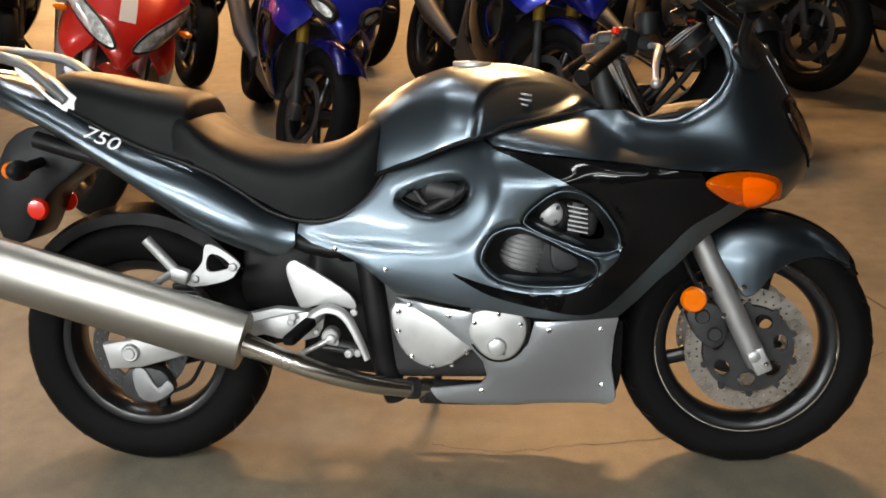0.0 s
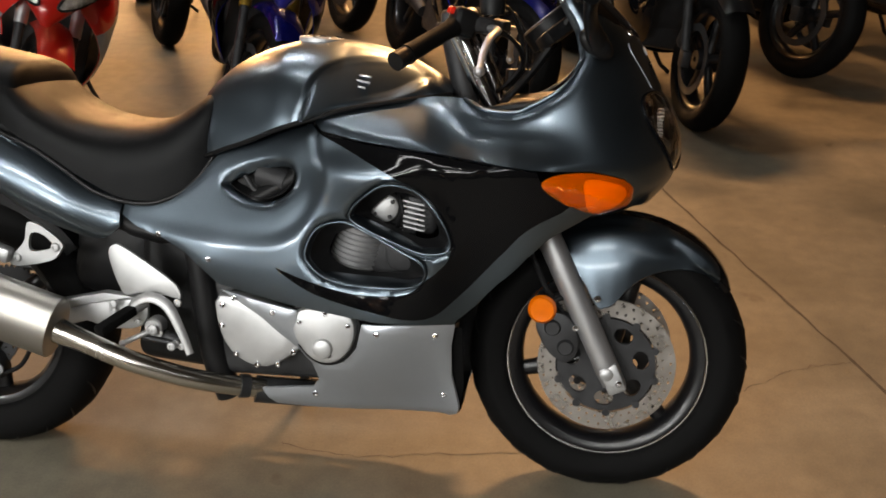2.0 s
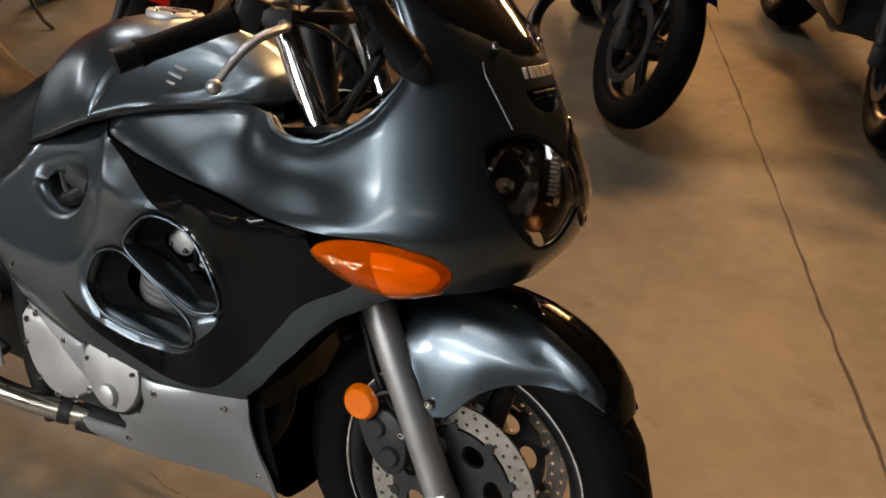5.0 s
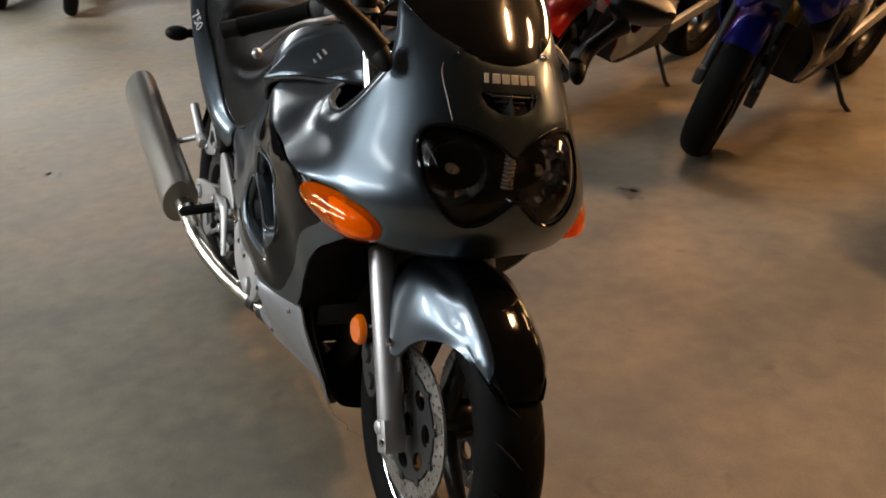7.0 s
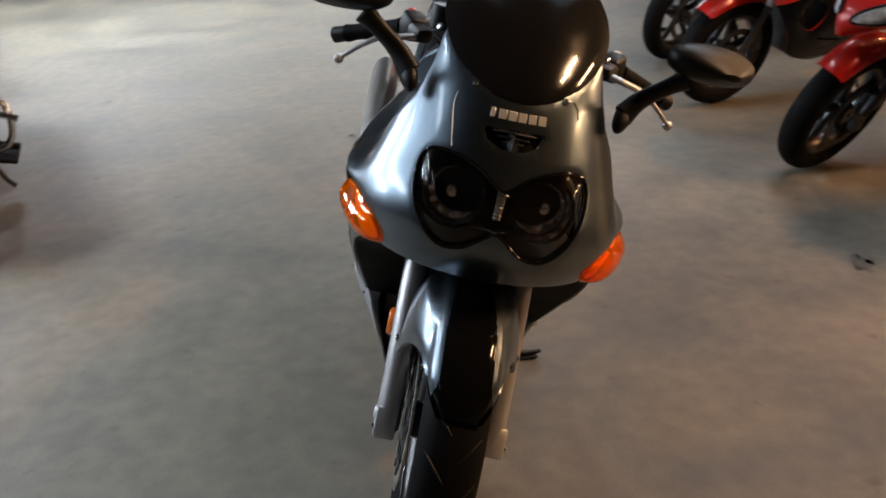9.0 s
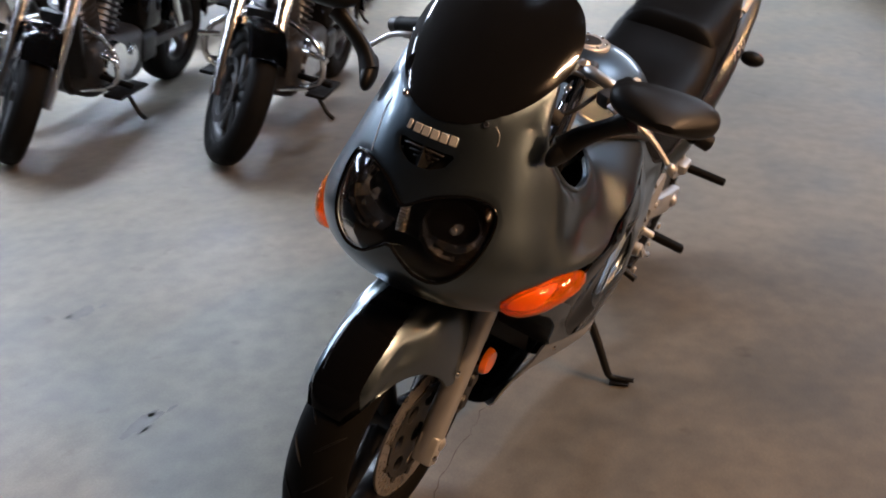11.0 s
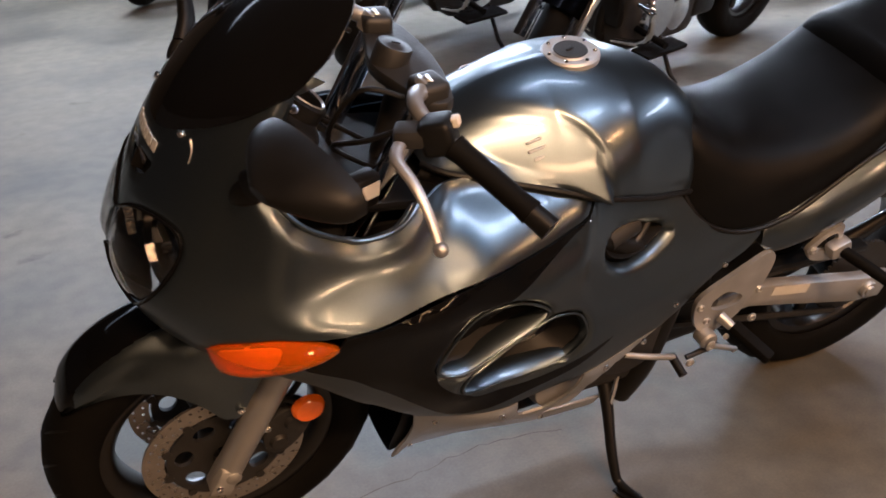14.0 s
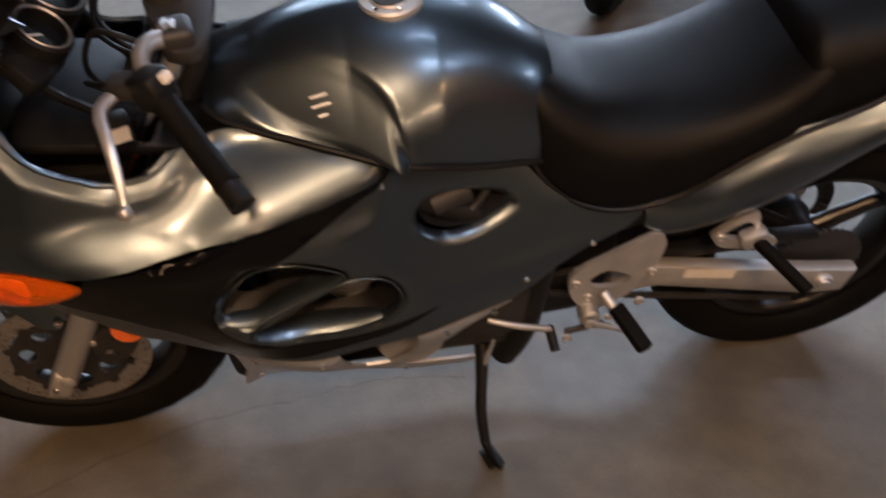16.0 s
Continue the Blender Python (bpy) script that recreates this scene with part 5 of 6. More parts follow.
for s in (1, -1):
    bar = part("handlebar", tube([(1.128, s * .104, 1.012), (1.170, s * .135, 1.028), (1.168, s * .195, 1.014), (1.072, s * .352, .946)], [.014, .012, .0115, .0115], 14, 4), fork_alu, bike, "silver clip-on handlebar")
    part("bar_clamp", block(.048, .050, .034, pose(1.136, s * .104, 1.018, 0, 0, s * 10), .010, 3), dark_metal, bar)
    part("grip", tube([(1.150, s * .226, 1.0015), (1.142, s * .238, .996), (1.090, s * .323, .959), (1.082, s * .336, .953)], [.019, .0168, .0168, .019], 18), rubber, bar, "ribbed black rubber grip")
    part("bar_end", tube([(1.082, s * .336, .953), (1.066, s * .362, .9415)], [.0165, .0175], 18), plastic, bar)
    part("switch_gear", block(.048, .046, .052, pose(1.164, s * .205, 1.010, 0, 20, s * -35), .010, 3), plastic, bar, "black switch housing")
    part("switch_button", block(.016, .016, .014, pose(1.146, s * .212, 1.032, 0, 20, s * -35), .003), white_label if s > 0 else red_lens, bar)
    part("lever_perch", block(.05, .036, .03, pose(1.196, s * .190, 1.006, 0, 10, s * -30), .008), dark_metal, bar)
    part("hand_lever", tube([(1.218, s * .200, 1.000), (1.232, s * .225, .996), (1.224, s * .265, .984), (1.216, s * .300, .960), (1.212, s * .334, .929)], [.007, .0065, .0058, .005, .0045], 10, 5, flat=1.4), fork_alu, bar, "cast alloy hand lever")
    part("lever_ball", ball(.0105, .0105, .0105, pose(1.212, s * .337, .926), 14), fork_alu, bar)
part("brake_reservoir", lathe([(0, .026), (.024, .026), (.026, .022), (.024, -.02), (0, -.02)], 24, "z"), plastic, bike, "black brake fluid reservoir", m=pose(1.215, -.150, 1.045))
dash = part("instrument_panel", plate([(1.318, -.150), (1.345, -.140), (1.385, -.105), (1.405, 0), (1.385, .105), (1.345, .140), (1.318, .150), (1.295, .09), (1.288, 0), (1.295, -.09)], -.014, .014, .006, 3), plastic, bike, "black instrument panel behind the screen",
            m=pose(1.335, 0, .990) @ pose(0, 0, 0, 0, -38) @ Matrix.Rotation(radians(90), 4, "X") @ Matrix.Translation((-1.335, 0, 0)))
for yy, rr in ((.062, .040), (-.036, .050)):
    gauge = part("gauge", lathe([(0, -.004), (rr * .88, -.004), (rr * .9, .010), (rr, .014), (rr + .005, .010), (rr + .006, -.03), (0, -.03)], 32, "z"), plastic, dash, "round black gauge with a bright rim", m=dash.matrix_basis.inverted() @ pose(1.318, yy, 1.008, 0, -38))
    part("gauge_rim", lathe([(rr * .90, .0125), (rr * .95, .0155), (rr, .0125)], 32, "z"), fork_alu, gauge)
    part("gauge_needle", block(rr * .8, .003, .002, pose(rr * .2, rr * .2, -.001, 0, 0, 40), .0005, 1), white_label, gauge)
for s in (1, -1):
    part("screen_stay", tube([(1.22, s * .07, .84), (1.30, s * .11, .93), (1.36, s * .125, 1.02)], .008, 8, 4), plastic, bike)
    part("fork_cap", lathe([(0, .014), (.010, .014), (.012, .010), (.019, .009), (.021, .004), (.021, -.02), (0, -.02)], 24, "z"), fork_alu, bike, "bright fork top cap", m=pose(fork_at(1.01) + .004, s * .104, 1.022, 0, -25))
part("cockpit_floor", block(.30, .26, .02, pose(1.25, 0, .845, 0, -8), .008), plastic, bike, "black cockpit liner")
part("relay_box", block(.05, .03, .055, pose(1.245, .135, .885, 0, 0, 20), .006), plastic, bike)
part("warning_label", block(.032, .001, .026, pose(1.236, .1515, .892, 0, 0, 20), 0), white_label, bike, "small white printed label")
for k, (y0, z0) in enumerate(((.16, 1.0), (-.16, 1.0), (.12, 1.02), (-.10, 1.01))):
    s = 1 if y0 > 0 else -1
    part("control_cable", tube([(1.18, y0, z0), (1.24, y0 * .85, z0 - .03 + .02 * k), (1.27, y0 * .5, .93), (1.20, s * .05, .86), (1.10, s * .04, .80)], .0042, 8, 6), plastic, bike, "black control cable")
for s in (1, -1):
    bolt((1.071, s * .128, .852), (0, s * .5, .9), bike, .010, cast_alu, "shelf_bolt")
    base = part("mirror_base", ball(.040, .016, .022, pose(1.415, s * .197, .972, 0, 35, s * -22)), plastic, bike)
    stalk = part("mirror_stalk", tube([(1.418, s * .196, .975), (1.405, s * .222, 1.005), (1.402, s * .262, 1.036), (1.405, s * .292, 1.058)], [.024, .019, .017, .022], 14, 4, flat=.7), plastic, bike, "black mirror stalk")
    pod = []
    for t in np.linspace(0, 1, 14):
        k = math.sin(math.pi / 2 * min(1, .12 + t * 1.0)) if t < 1 else 1
        yy = np.linspace(0, 2 * math.pi, 28, endpoint=False)
        sx = .078 * (1 - t)
        wv, hv = .090 * k, .033 * k
        pod.append([(sx - .02, wv * np.sign(math.cos(a)) * abs(math.cos(a)) ** .8, hv * np.sign(math.sin(a)) * abs(math.sin(a)) ** .8) for a in yy])
    own = grid(bmesh.new(), pod, close_v=True, cap=True)
    bmesh.ops.recalc_face_normals(own, faces=own.faces)
    mm = pose(1.396, s * .337, 1.088, s * -4, 4, s * 20)
    mir = part("mirror", own, plastic, bike, "black wing mirror housing", m=mm)
    ring = np.linspace(0, 2 * math.pi, 28, endpoint=False)
    gl = bmesh.new()
    gl.faces.new([gl.verts.new((-.0215, .083 * np.sign(math.cos(a)) * abs(math.cos(a)) ** .8, .028 * np.sign(math.sin(a)) * abs(math.sin(a)) ** .8)) for a in ring])
    part("mirror_glass", gl, mirror_glass, mir, "silver mirror glass")

# ---- motorcycles standing round it ----
def simple_wheel(name, at, R, w, r_in, parent, rim, tyre=rubber, spokes=5, disc=True):
    wh = part(name, rim_mesh(r_in + .002, w * .85), rim, parent, m=pose(*at))
    cast_spokes(wh, rim, r_in + .002, spokes, .3, .04, .06)
    part("tyre", tyre_mesh(R, w, r_in), tyre, wh)
    if disc:
        for s in (1, -1):
            part("brake_disc", lathe([(.118, -.002), (.15, -.002), (.15, .002), (.118, .002)], 40, "y", closed=True), dark_metal, wh, m=pose(0, s * .07, 0))
    return wh


def sport_bike(m, paint, accent, fork, label, lamp_glow=True, lean=14, lower=None, steer=4):
    """A faired sport motorcycle; its front tyre stands on the origin and it faces along x."""
    root = thing("sport_motorcycle", label, "motorcycle", m @ pose(0, 0, .0025, -lean), "motorcycles in the rows")
    simple_wheel("front_wheel", (0, 0, .30), .30, .12, .214, root, rim_black)
    simple_wheel("rear_wheel", (-1.40, 0, .315), .315, .18, .214, root, rim_black, disc=False)

    def fx(z):
        return -.105 - .45 * (z - .53)
    for s in (1, -1):
        leg = part("fork_leg", tube([(fx(.57), s * .105, .57), (fx(.62), s * .105, .62), (fx(.95), s * .105, .95)], [.026, .027, .027], 14), fork, root)
        part("slider", tube([(fx(.28), s * .105, .28), (fx(.58), s * .105, .58)], [.021, .019], 12), dark_metal, leg)
        part("axle_clamp", block(.05, .04, .07, pose(fx(.30) + .01, s * .108, .30), .008), dark_metal, leg)
        part("brake_caliper", block(.05, .04, .11, pose(-.10, s * .088, .38, 0, 25), .010), dark_metal, root)
        part("handlebar", tube([(fx(.98), s * .10, .97), (fx(.98) - .03, s * .20, .95), (fx(.98) - .11, s * .34, .90)], .014, 10, 3), plastic, root)
        arm = part("mirror_stalk", tube([(-.10, s * .19, .94), (-.12, s * .28, 1.00), (-.13, s * .33, 1.04)], .010, 8, 3), plastic, root)
        part("mirror", ball(.04, .075, .038, pose(-.13, s * .38, 1.045)), plastic, arm)
    rows = []
    for a in np.linspace(48, 118, 22):
        k = math.sin(radians((a - 48) / 70 * 180)) ** .5
        ring = [(-.068, .285 + .03 * (1 - k)), (-.066, .312), (-.052, .328), (-.028, .336), (0, .338), (.028, .336), (.052, .328), (.066, .312), (.068, .285 + .03 * (1 - k))]
        rows.append([(r * math.cos(radians(a)), y, .30 + r * math.sin(radians(a))) for y, r in ring])
    own = grid(bmesh.new(), rows)
    bmesh.ops.solidify(own, geom=own.faces[:], thickness=.004)
    part("front_mudguard", own, paint, root)
    # nose: a pointed chin that widens upward
    def nose_surf(q):
        q = np.asarray(q, float)
        k, z = q[:, 0], q[:, 1]
        t = np.clip((z - .66) / .36, 0, 1)
        xf = .175 + .035 * np.sin(t * 2.4) - .36 * t ** 1.7
        w = .06 + .225 * np.sin(np.clip(t * 1.6, 0, 1) * math.pi / 2) - .08 * t ** 2
        u = k * math.pi / 2
        return np.c_[-.30 + (xf + .30) * np.maximum(np.cos(u), 0) ** .85, w * np.sign(u) * np.abs(np.sin(u)) ** .85, z + .055 * (1 - np.cos(u))]
    rows = [nose_surf([(k, z) for k in np.linspace(-1, 1, 37)]) for z in np.linspace(.66, 1.02, 26)]
    own = grid(bmesh.new(), rows)
    for f in own.faces:
        c = f.calc_center_median()
        f.material_index = 1 if abs(c.y) < .006 + .30 * max(0, c.z - .80) and c.z > .78 else 0
    bmesh.ops.solidify(own, geom=own.faces[:], thickness=.005)
    nose = part("nose_cowl", own, [paint, accent], root)
    if lamp_glow:
        shape = [(.10, .735), (.28, .733), (.52, .760), (.72, .815), (.78, .865), (.70, .880), (.45, .862), (.24, .825), (.12, .775)]
    else:
        shape = [(.30 + .155 * math.cos(a), .762 + .036 * math.sin(a)) for a in np.linspace(0, 2 * math.pi, 12, endpoint=False)]
    outline = spline(shape, 3, True)
    for s in (1, -1):
        def lifted(d):
            return lambda q: nose_surf(np.asarray(q) * (1, 1)) + (d, 0, 0)
        bm = panel(lifted(.005), outline, (), .03, .003, .002, .02)
        lens = part("headlamp", bm if s > 0 else flipped(bm), reflector_silver, nose, "slanting clear headlamp" if lamp_glow else "round headlamp in a dark recess")
        bm = panel(lifted(.011), outline, (), .03, .003, .006, .03)
        part("lamp_lens", bm if s > 0 else flipped(bm), lens_glass, lens).visible_shadow = False
        ring = nose_surf(outline) + (.008, 0, 0)
        part("lamp_rim", tube([(x, s * y, z) for x, y, z in ring], .006 if lamp_glow else .014, 6, closed=True), plastic, lens)
        part("turn_signal", ball(.026, .030, .014, pose(-.10, s * .245, .80)), amber_solid if lamp_glow else plastic, root)
        # side fairing
        pts = spline([(-.02, .74), (-.10, .60), (-.20, .45), (-.30, .30), (-.55, .20), (-.80, .22), (-.86, .30), (-.70, .50), (-.62, .66), (-.42, .84), (-.15, .86)], 5, True)

        def sheet(q):
            x, z = q[:, 0], q[:, 1]
            return np.c_[x, .245 - .9 * (z - .62) ** 2 - .35 * (x + .38) ** 2 - .10 * smoothstep(-.2, .05, x), z]
        split = [(.04, .10), (.04, .56), (-.10, .60), (-.24, .665), (-.42, .655), (-.60, .56), (-.95, .50), (-.95, .10)]
        hole = spline([(-.42, .56), (-.30, .62), (-.25, .52), (-.36, .44)], 4, True)
        bm = panel(lambda q: sheet(np.asarray(q)), pts, [hole], .03, .005, .008, .012, .02, .03, [split])
        part("side_fairing", bm if s > 0 else flipped(bm), [paint, lower or paint], root)
    part("windscreen", panel(lambda q: np.c_[-.06 - 1.35 * (np.asarray(q)[:, 1] - 1.00) - 2.2 * np.asarray(q)[:, 0] ** 2, -np.asarray(q)[:, 0], np.asarray(q)[:, 1]],
                             spline([(0, .98), (.11, 1.01), (.14, 1.07), (.09, 1.15), (0, 1.17), (-.09, 1.15), (-.14, 1.07), (-.11, 1.01)], 4, True), (), .03, .004, .001), smoke, root)
    part("engine", block(.50, .30, .34, pose(-.60, 0, .42), .04), dark_metal, root)
    part("radiator", block(.03, .30, .30, pose(-.33, 0, .50, 0, 12), .006), dark_metal, root)
    part("fuel_tank", seat_loft([-.86, -.80, -.70, -.55, -.42, -.34], [.84, .90, .97, 1.0, .96, .90], [.74, .74, .76, .79, .82, .84], [.10, .13, .17, .18, .15, .09]), paint, root)
    part("seat", seat_loft([-1.22, -1.15, -1.05, -.95, -.86, -.80], [.88, .86, .83, .82, .84, .86], [.80, .78, .76, .75, .75, .77], [.10, .13, .14, .13, .11, .09]), vinyl, root)
    part("tail_cowl", seat_loft([-1.75, -1.68, -1.50, -1.30, -1.15], [1.0, 1.0, .97, .92, .87], [.96, .93, .86, .80, .76], [.04, .08, .12, .14, .14]), paint, root)
    part("frame_spar", block(.60, .24, .08, pose(-.72, 0, .68, 0, -20), .02), dark_metal, root)
    for s in (1, -1):
        part("swingarm", block(.55, .03, .06, pose(-1.14, s * .115, .36, 0, 8), .008), cast_alu, root)
    part("muffler", tube([(-.85, -.14, .33), (-1.1, -.19, .42), (-1.55, -.22, .62)], [.03, .055, .06], 20), dark_metal, root)
    part("side_stand", tube([(-.78, .12, .26), (-.76, .24, .11), (-.755, .295, .078)], .011, 10), plastic, root)
    part("stand_foot", block(.06, .045, .010, pose(-.755, .305, .0565, lean), .003), plastic, root)
    axis = Vector((-.45, 0, 1)).normalized()
    hub = Vector((fx(.62) + .03, 0, .62))
    turn = Matrix.Translation(hub) @ Matrix.Rotation(radians(steer), 4, axis) @ Matrix.Translation(-hub)
    for o in root.children:
        if o.name.split(".")[0] in ("front_wheel", "fork_leg", "brake_caliper", "front_mudguard", "handlebar"):
            o.matrix_basis = turn @ o.matrix_basis
    part("number_holder", block(.02, .16, .10, pose(-1.70, 0, .70, 0, 20), .006), plastic, root)
    return root


def cruiser(m, paint, label, lean=12):
    """A heavy chromed cruiser; its front tyre stands on the origin and it faces along x."""
    root = thing("cruiser_motorcycle", label, "motorcycle", m @ pose(0, 0, .003, -lean), "cruisers in the row")
    simple_wheel("front_wheel", (0, 0, .33), .33, .12, .232, root, dark_metal, spokes=9)
    simple_wheel("rear_wheel", (-1.62, 0, .33), .33, .17, .205, root, rim_black, spokes=7, disc=False)

    def fx(z):
        return -.02 - .55 * (z - .33)
    for s in (1, -1):
        leg = part("fork_leg", tube([(fx(.29), s * .105, .29), (fx(.62), s * .105, .62), (fx(.98), s * .105, .98)], [.026, .030, .024], 16), chrome, root, "chromed fork leg")
        part("fork_cover", tube([(fx(.70), s * .105, .70), (fx(.93), s * .105, .93)], .033, 16), chrome, leg)
        part("handlebar", tube([(fx(1.0), s * .05, 1.0), (fx(1.0) - .03, s * .14, 1.10), (fx(1.0) - .08, s * .28, 1.14), (fx(1.0) - .24, s * .40, 1.08)], .0135, 10, 5), chrome, root)
        part("grip", tube([(fx(1.0) - .14, s * .33, 1.12), (fx(1.0) - .24, s * .40, 1.08)], .018, 12), rubber, root)
        st = part("mirror_stalk", tube([(fx(1.0) - .08, s * .27, 1.14), (fx(1.0) - .05, s * .33, 1.25)], .006, 8), chrome, root)
        part("mirror", ball(.02, .062, .04, pose(fx(1.0) - .05, s * .35, 1.28)), chrome, st)
        sg = part("turn_signal", ball(.034, .034, .034, pose(fx(.9) + .05, s * .20, .90), 14), chrome, root)
        part("signal_lens", ball(.02, .029, .029, pose(fx(.9) + .072, s * .20, .90), 14), amber_solid, sg)
        part("cylinder", block(.15, .15, .30, pose(-.62 - .10 * s, 0, .56, 0, -22 * s), .02), cast_alu, root)
        ribs = [(0, .15)]
        for i in range(9):
            ribs += [(.080, .140 - i * .032), (.112, .136 - i * .032), (.112, .130 - i * .032), (.080, .124 - i * .032)]
        part("cylinder_barrel", lathe(ribs + [(0, -.15)], 28, "z"), dark_metal, root, m=pose(-.62 - .10 * s, 0, .56, 0, -22 * s))
        part("exhaust_pipe", tube([(-.50, -.10, .58 + .05 * s), (-.42, -.16, .45), (-.55, -.20, .30 + .05 * s), (-1.0, -.21, .27 + .06 * s), (-1.75, -.22, .30 + .075 * s)], [.022, .024, .026, .034, .038], 16, 4), chrome, root, "chromed exhaust pipe")
        part("swingarm", block(.62, .03, .05, pose(-1.32, s * .13, .36), .008), dark_metal, root)
        part("shock", tube([(-1.45, s * .14, .40), (-1.30, s * .14, .66)], .026, 12), chrome, root)
        part("footrest", tube([(-.50, s * .12, .32), (-.48, s * .32, .31)], .016, 10), rubber, root)
    part("headlamp", lathe([(0, .06), (.06, .055), (.088, .04), (.094, .02), (.088, -.02), (.06, -.07), (0, -.09)], 28, "x"), chrome, root, "round chromed headlamp", m=pose(fx(.88) + .12, 0, .88))
    rows = []
    for a in np.linspace(48, 150, 18):
        ring = [(-.085, .30), (-.080, .335), (-.04, .352), (0, .356), (.04, .352), (.080, .335), (.085, .30)]
        rows.append([(r * math.cos(radians(a)), y, .33 + r * math.sin(radians(a))) for y, r in ring])
    own = grid(bmesh.new(), rows)
    bmesh.ops.solidify(own, geom=own.faces[:], thickness=.004)
    part("front_mudguard", own, paint, root)
    rows = []
    for a in np.linspace(20, 175, 22):
        ring = [(-.11, .27), (-.105, .345), (-.05, .362), (0, .366), (.05, .362), (.105, .345), (.11, .27)]
        rows.append([(-1.62 + r * math.cos(radians(a)), y, .33 + r * math.sin(radians(a))) for y, r in ring])
    own = grid(bmesh.new(), rows)
    bmesh.ops.solidify(own, geom=own.faces[:], thickness=.004)
    part("rear_mudguard", own, paint, root)
    part("crankcase", block(.56, .30, .30, pose(-.72, 0, .34), .07, 3), dark_metal, root)
    part("oil_tank", block(.24, .30, .26, pose(-1.08, 0, .56), .05, 3), paint, root)
    part("tool_box", block(.20, .32, .16, pose(-1.02, 0, .36), .03, 3), plastic, root)
    part("radiator", block(.04, .20, .34, pose(-.40, 0, .48, 0, 14), .01), plastic, root)
    for s in (1, -1):
        part("side_cover", lathe([(0, .03), (.06, .028), (.085, .015), (.09, 0), (0, 0)], 28, "y"), chrome, root, m=pose(-.80, s * .14, .34, 0, 0, 0 if s > 0 else 180))
        part("floorboard", block(.30, .10, .02, pose(-.52, s * .27, .27), .008), rubber, root)
        part("highway_peg", tube([(-.36, s * .22, .48), (-.33, s * .32, .47)], .014, 10), chrome, root)
    part("primary_cover", tube([(-.62, .13, .36), (-.62, .17, .36)], [.12, .11], 28), chrome, root)
    part("air_cleaner", lathe([(0, .05), (.07, .05), (.085, .04), (.09, 0), (0, 0)], 28, "y"), chrome, root, m=pose(-.62, -.11, .63, 0, 0, 180))
    part("fuel_tank", seat_loft([-.88, -.82, -.70, -.55, -.42, -.36], [.80, .84, .89, .92, .89, .84], [.70, .71, .72, .74, .76, .78], [.06, .11, .16, .16, .10, .05]), paint, root, "teardrop fuel tank")
    part("seat", seat_loft([-1.60, -1.45, -1.25, -1.05, -.90, -.84], [.80, .79, .74, .71, .74, .76], [.72, .70, .66, .63, .64, .68], [.09, .12, .15, .16, .13, .09]), vinyl, root)
    part("frame", tube([(fx(.90) - .02, 0, .86), (-.55, 0, .80), (-1.0, 0, .64), (-1.35, 0, .52)], .026, 12, 4), plastic, root)
    part("downtube", tube([(fx(.90) - .02, 0, .84), (-.42, 0, .45), (-.46, 0, .22), (-.9, 0, .22), (-1.2, 0, .36)], .022, 12, 4), plastic, root)
    for s in (1, -1):
        part("crash_bar", tube([(-.40, s * .05, .62), (-.36, s * .26, .52), (-.38, s * .28, .34), (-.46, s * .06, .24)], .015, 10, 4), chrome, root)
    axis = Vector((-.55, 0, 1)).normalized()
    hub = Vector((fx(.62) - .03, 0, .62))
    turn = Matrix.Translation(hub) @ Matrix.Rotation(radians(34), 4, axis) @ Matrix.Translation(-hub)
    for o in root.children:
        if o.name.split(".")[0] in ("front_wheel", "fork_leg", "handlebar", "grip", "mirror_stalk", "turn_signal", "headlamp", "front_mudguard"):
            o.matrix_basis = turn @ o.matrix_basis
    part("side_stand", tube([(-.72, .12, .26), (-.70, .26, .09), (-.698, .30, .066)], .012, 10), plastic, root)
    part("stand_foot", block(.06, .045, .010, pose(-.698, .31, .0512, lean), .003), plastic, root)
    return root


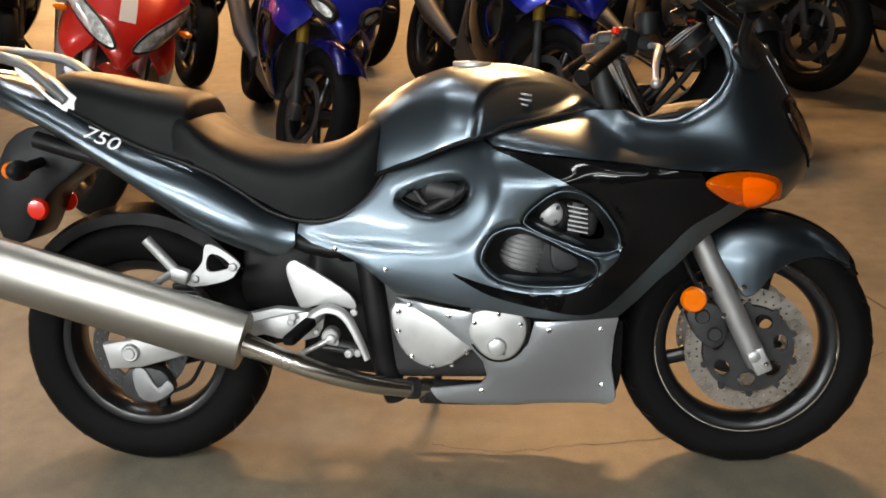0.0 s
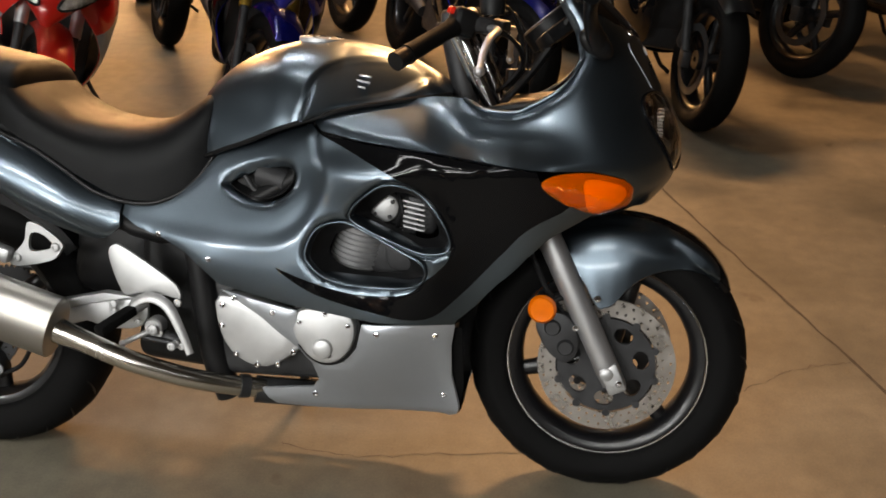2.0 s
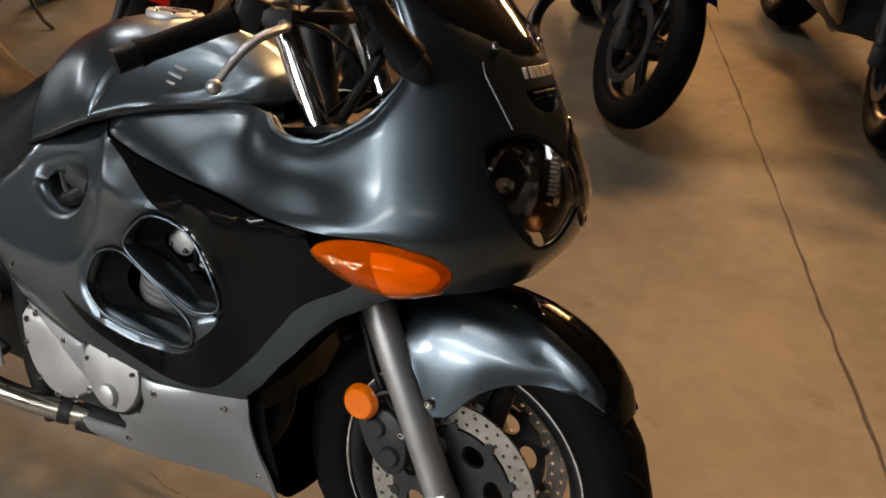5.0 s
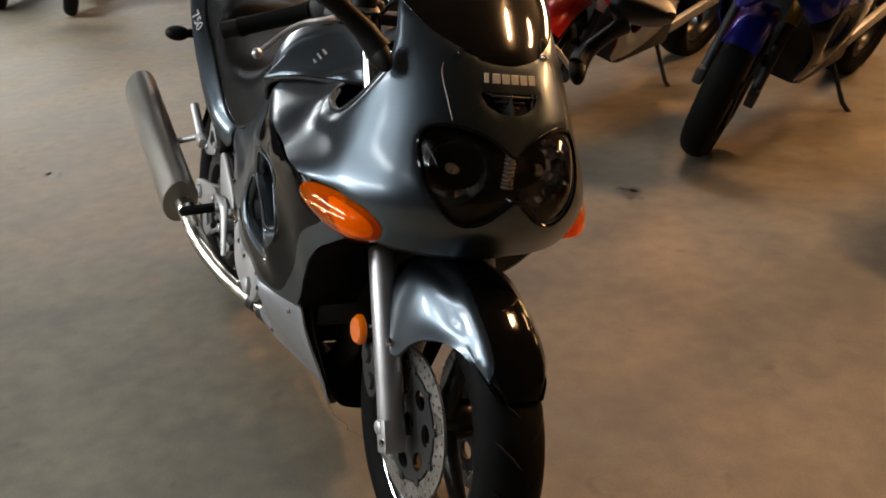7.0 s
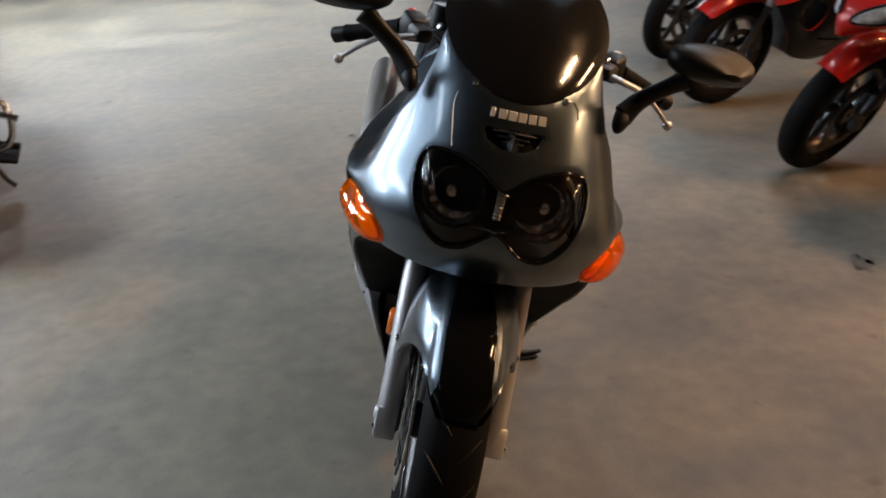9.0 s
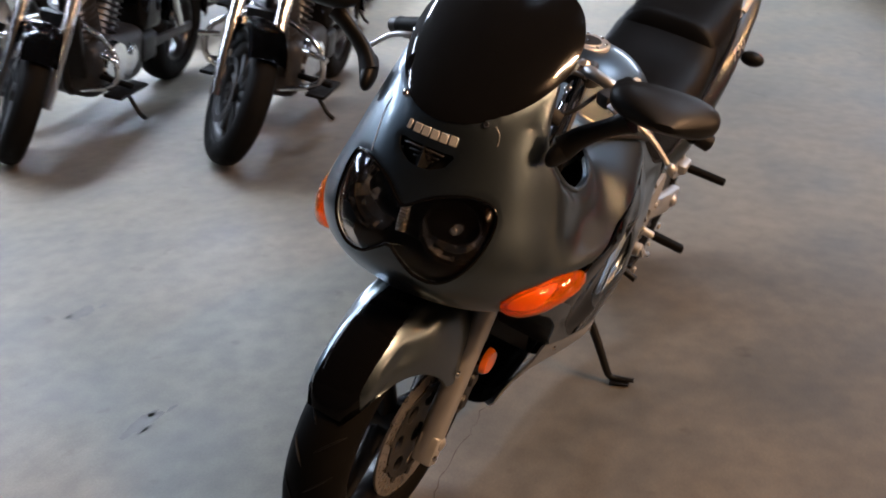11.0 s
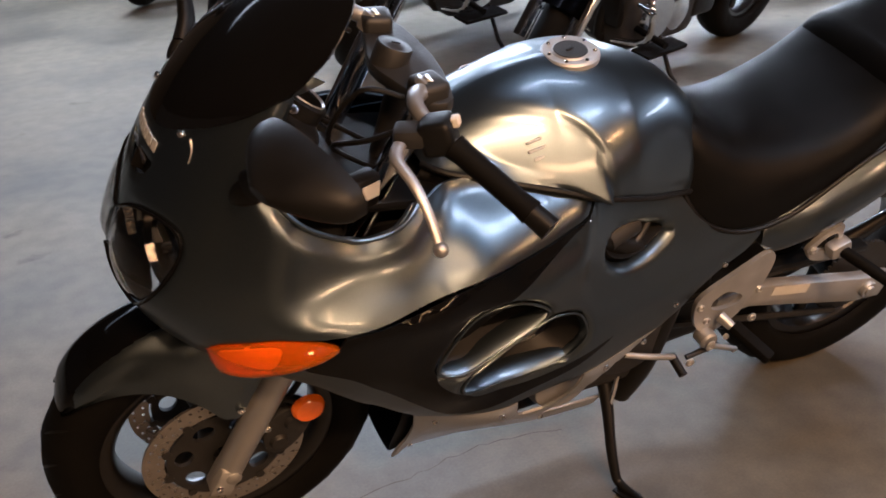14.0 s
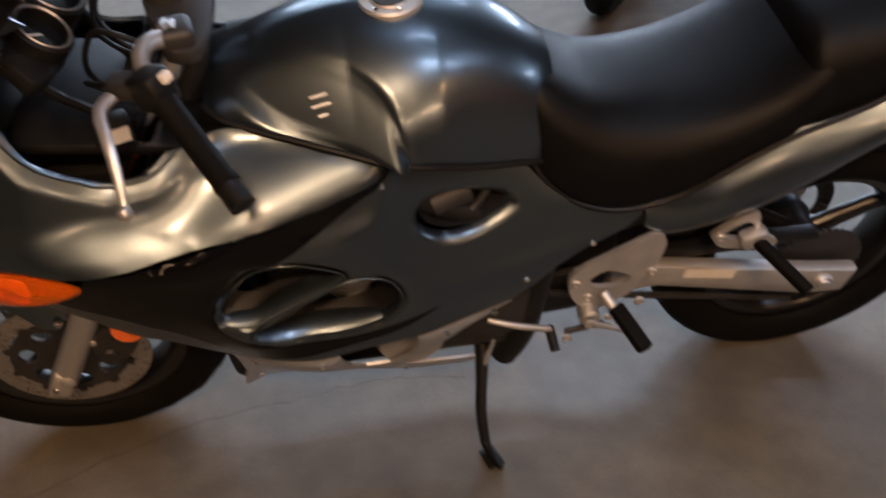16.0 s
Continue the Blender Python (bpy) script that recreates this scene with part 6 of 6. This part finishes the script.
UP = pose(0, 0, .0035, -14)
sport_bike(pose(-.89, 1.65, 0, 0, 0, -67), red_paint, white_paint, fork_alu, "red and white sport motorcycle with clear slanting headlamps", lower=silver_paint, lean=20, steer=14)
first_blue = sport_bike(pose(-.04, 1.95, 0, 0, 0, -67), blue_paint, blue_paint, gold_fork, "deep blue sport motorcycle with gold fork legs", False, lean=18, lower=black_paint, steer=14)
copy_thing(first_blue, pose(.98, 2.21, 0, 0, 0, -64) @ pose(0, 0, .0045, -18))
dark = sport_bike(pose(1.83, 2.36, 0, 0, 0, -66), grey_paint, black_paint, dark_metal, "dark grey sport motorcycle in shadow", False, lower=black_paint, steer=-10)
# The second red bike's shaded lower side is put in as black paint.
red = sport_bike(pose(-2.05, 1.50, 0, 0, 0, -66), red_paint, grey_paint, fork_alu, "red sport motorcycle in the row, its shaded lower side painted black", False, lower=black_paint)
black_one = sport_bike(pose(-1.09, 3.60, 0, 0, 0, -60), black_paint, black_paint, fork_alu, "black sport motorcycle in the back row", False)
for x, y, a in ((-.08, 3.95, -58), (1.3, 4.6, -54), (2.40, 3.14, -58), (3.25, 3.10, -54), (4.4, 3.5, -52), (3.3, 5.2, -50), (-2.3, 3.6, -60), (-3.2, 1.5, -55), (-6.38, .17, -12), (-7.5, -.37, -12), (-9.5, -.93, -12), (-11.8, -1.5, -12), (-5.0, 2.2, -50), (-3.6, 3.7, -58)):
    copy_thing(black_one, pose(x, y, 0, 0, 0, a) @ UP)
CRUISE = pose(0, 0, .0035, -12)
chromed = cruiser(pose(-.32, -1.98, 0, 0, 0, 20), black_paint, "black cruiser motorcycle with much chrome")
copy_thing(chromed, pose(.09, -2.92, 0, 0, 0, 20) @ CRUISE)
cruiser(pose(.49, -3.85, 0, 0, 0, 20), white_paint, "white cruiser motorcycle with chromed fork")
for x, y in ((.80, -4.85), (1.15, -5.8), (1.5, -6.8)):
    copy_thing(chromed, pose(x, y, 0, 0, 0, 20) @ CRUISE)
cruiser(pose(-2.6, -3.3, 0, 0, 0, 20), blue_paint, "blue cruiser motorcycle with much chrome")
for x, y in ((-2.2, -4.25), (-1.8, -5.2), (-1.4, -6.15), (-4.6, -4.4), (-4.2, -5.3)):
    copy_thing(chromed, pose(x, y, 0, 0, 0, 20) @ CRUISE)
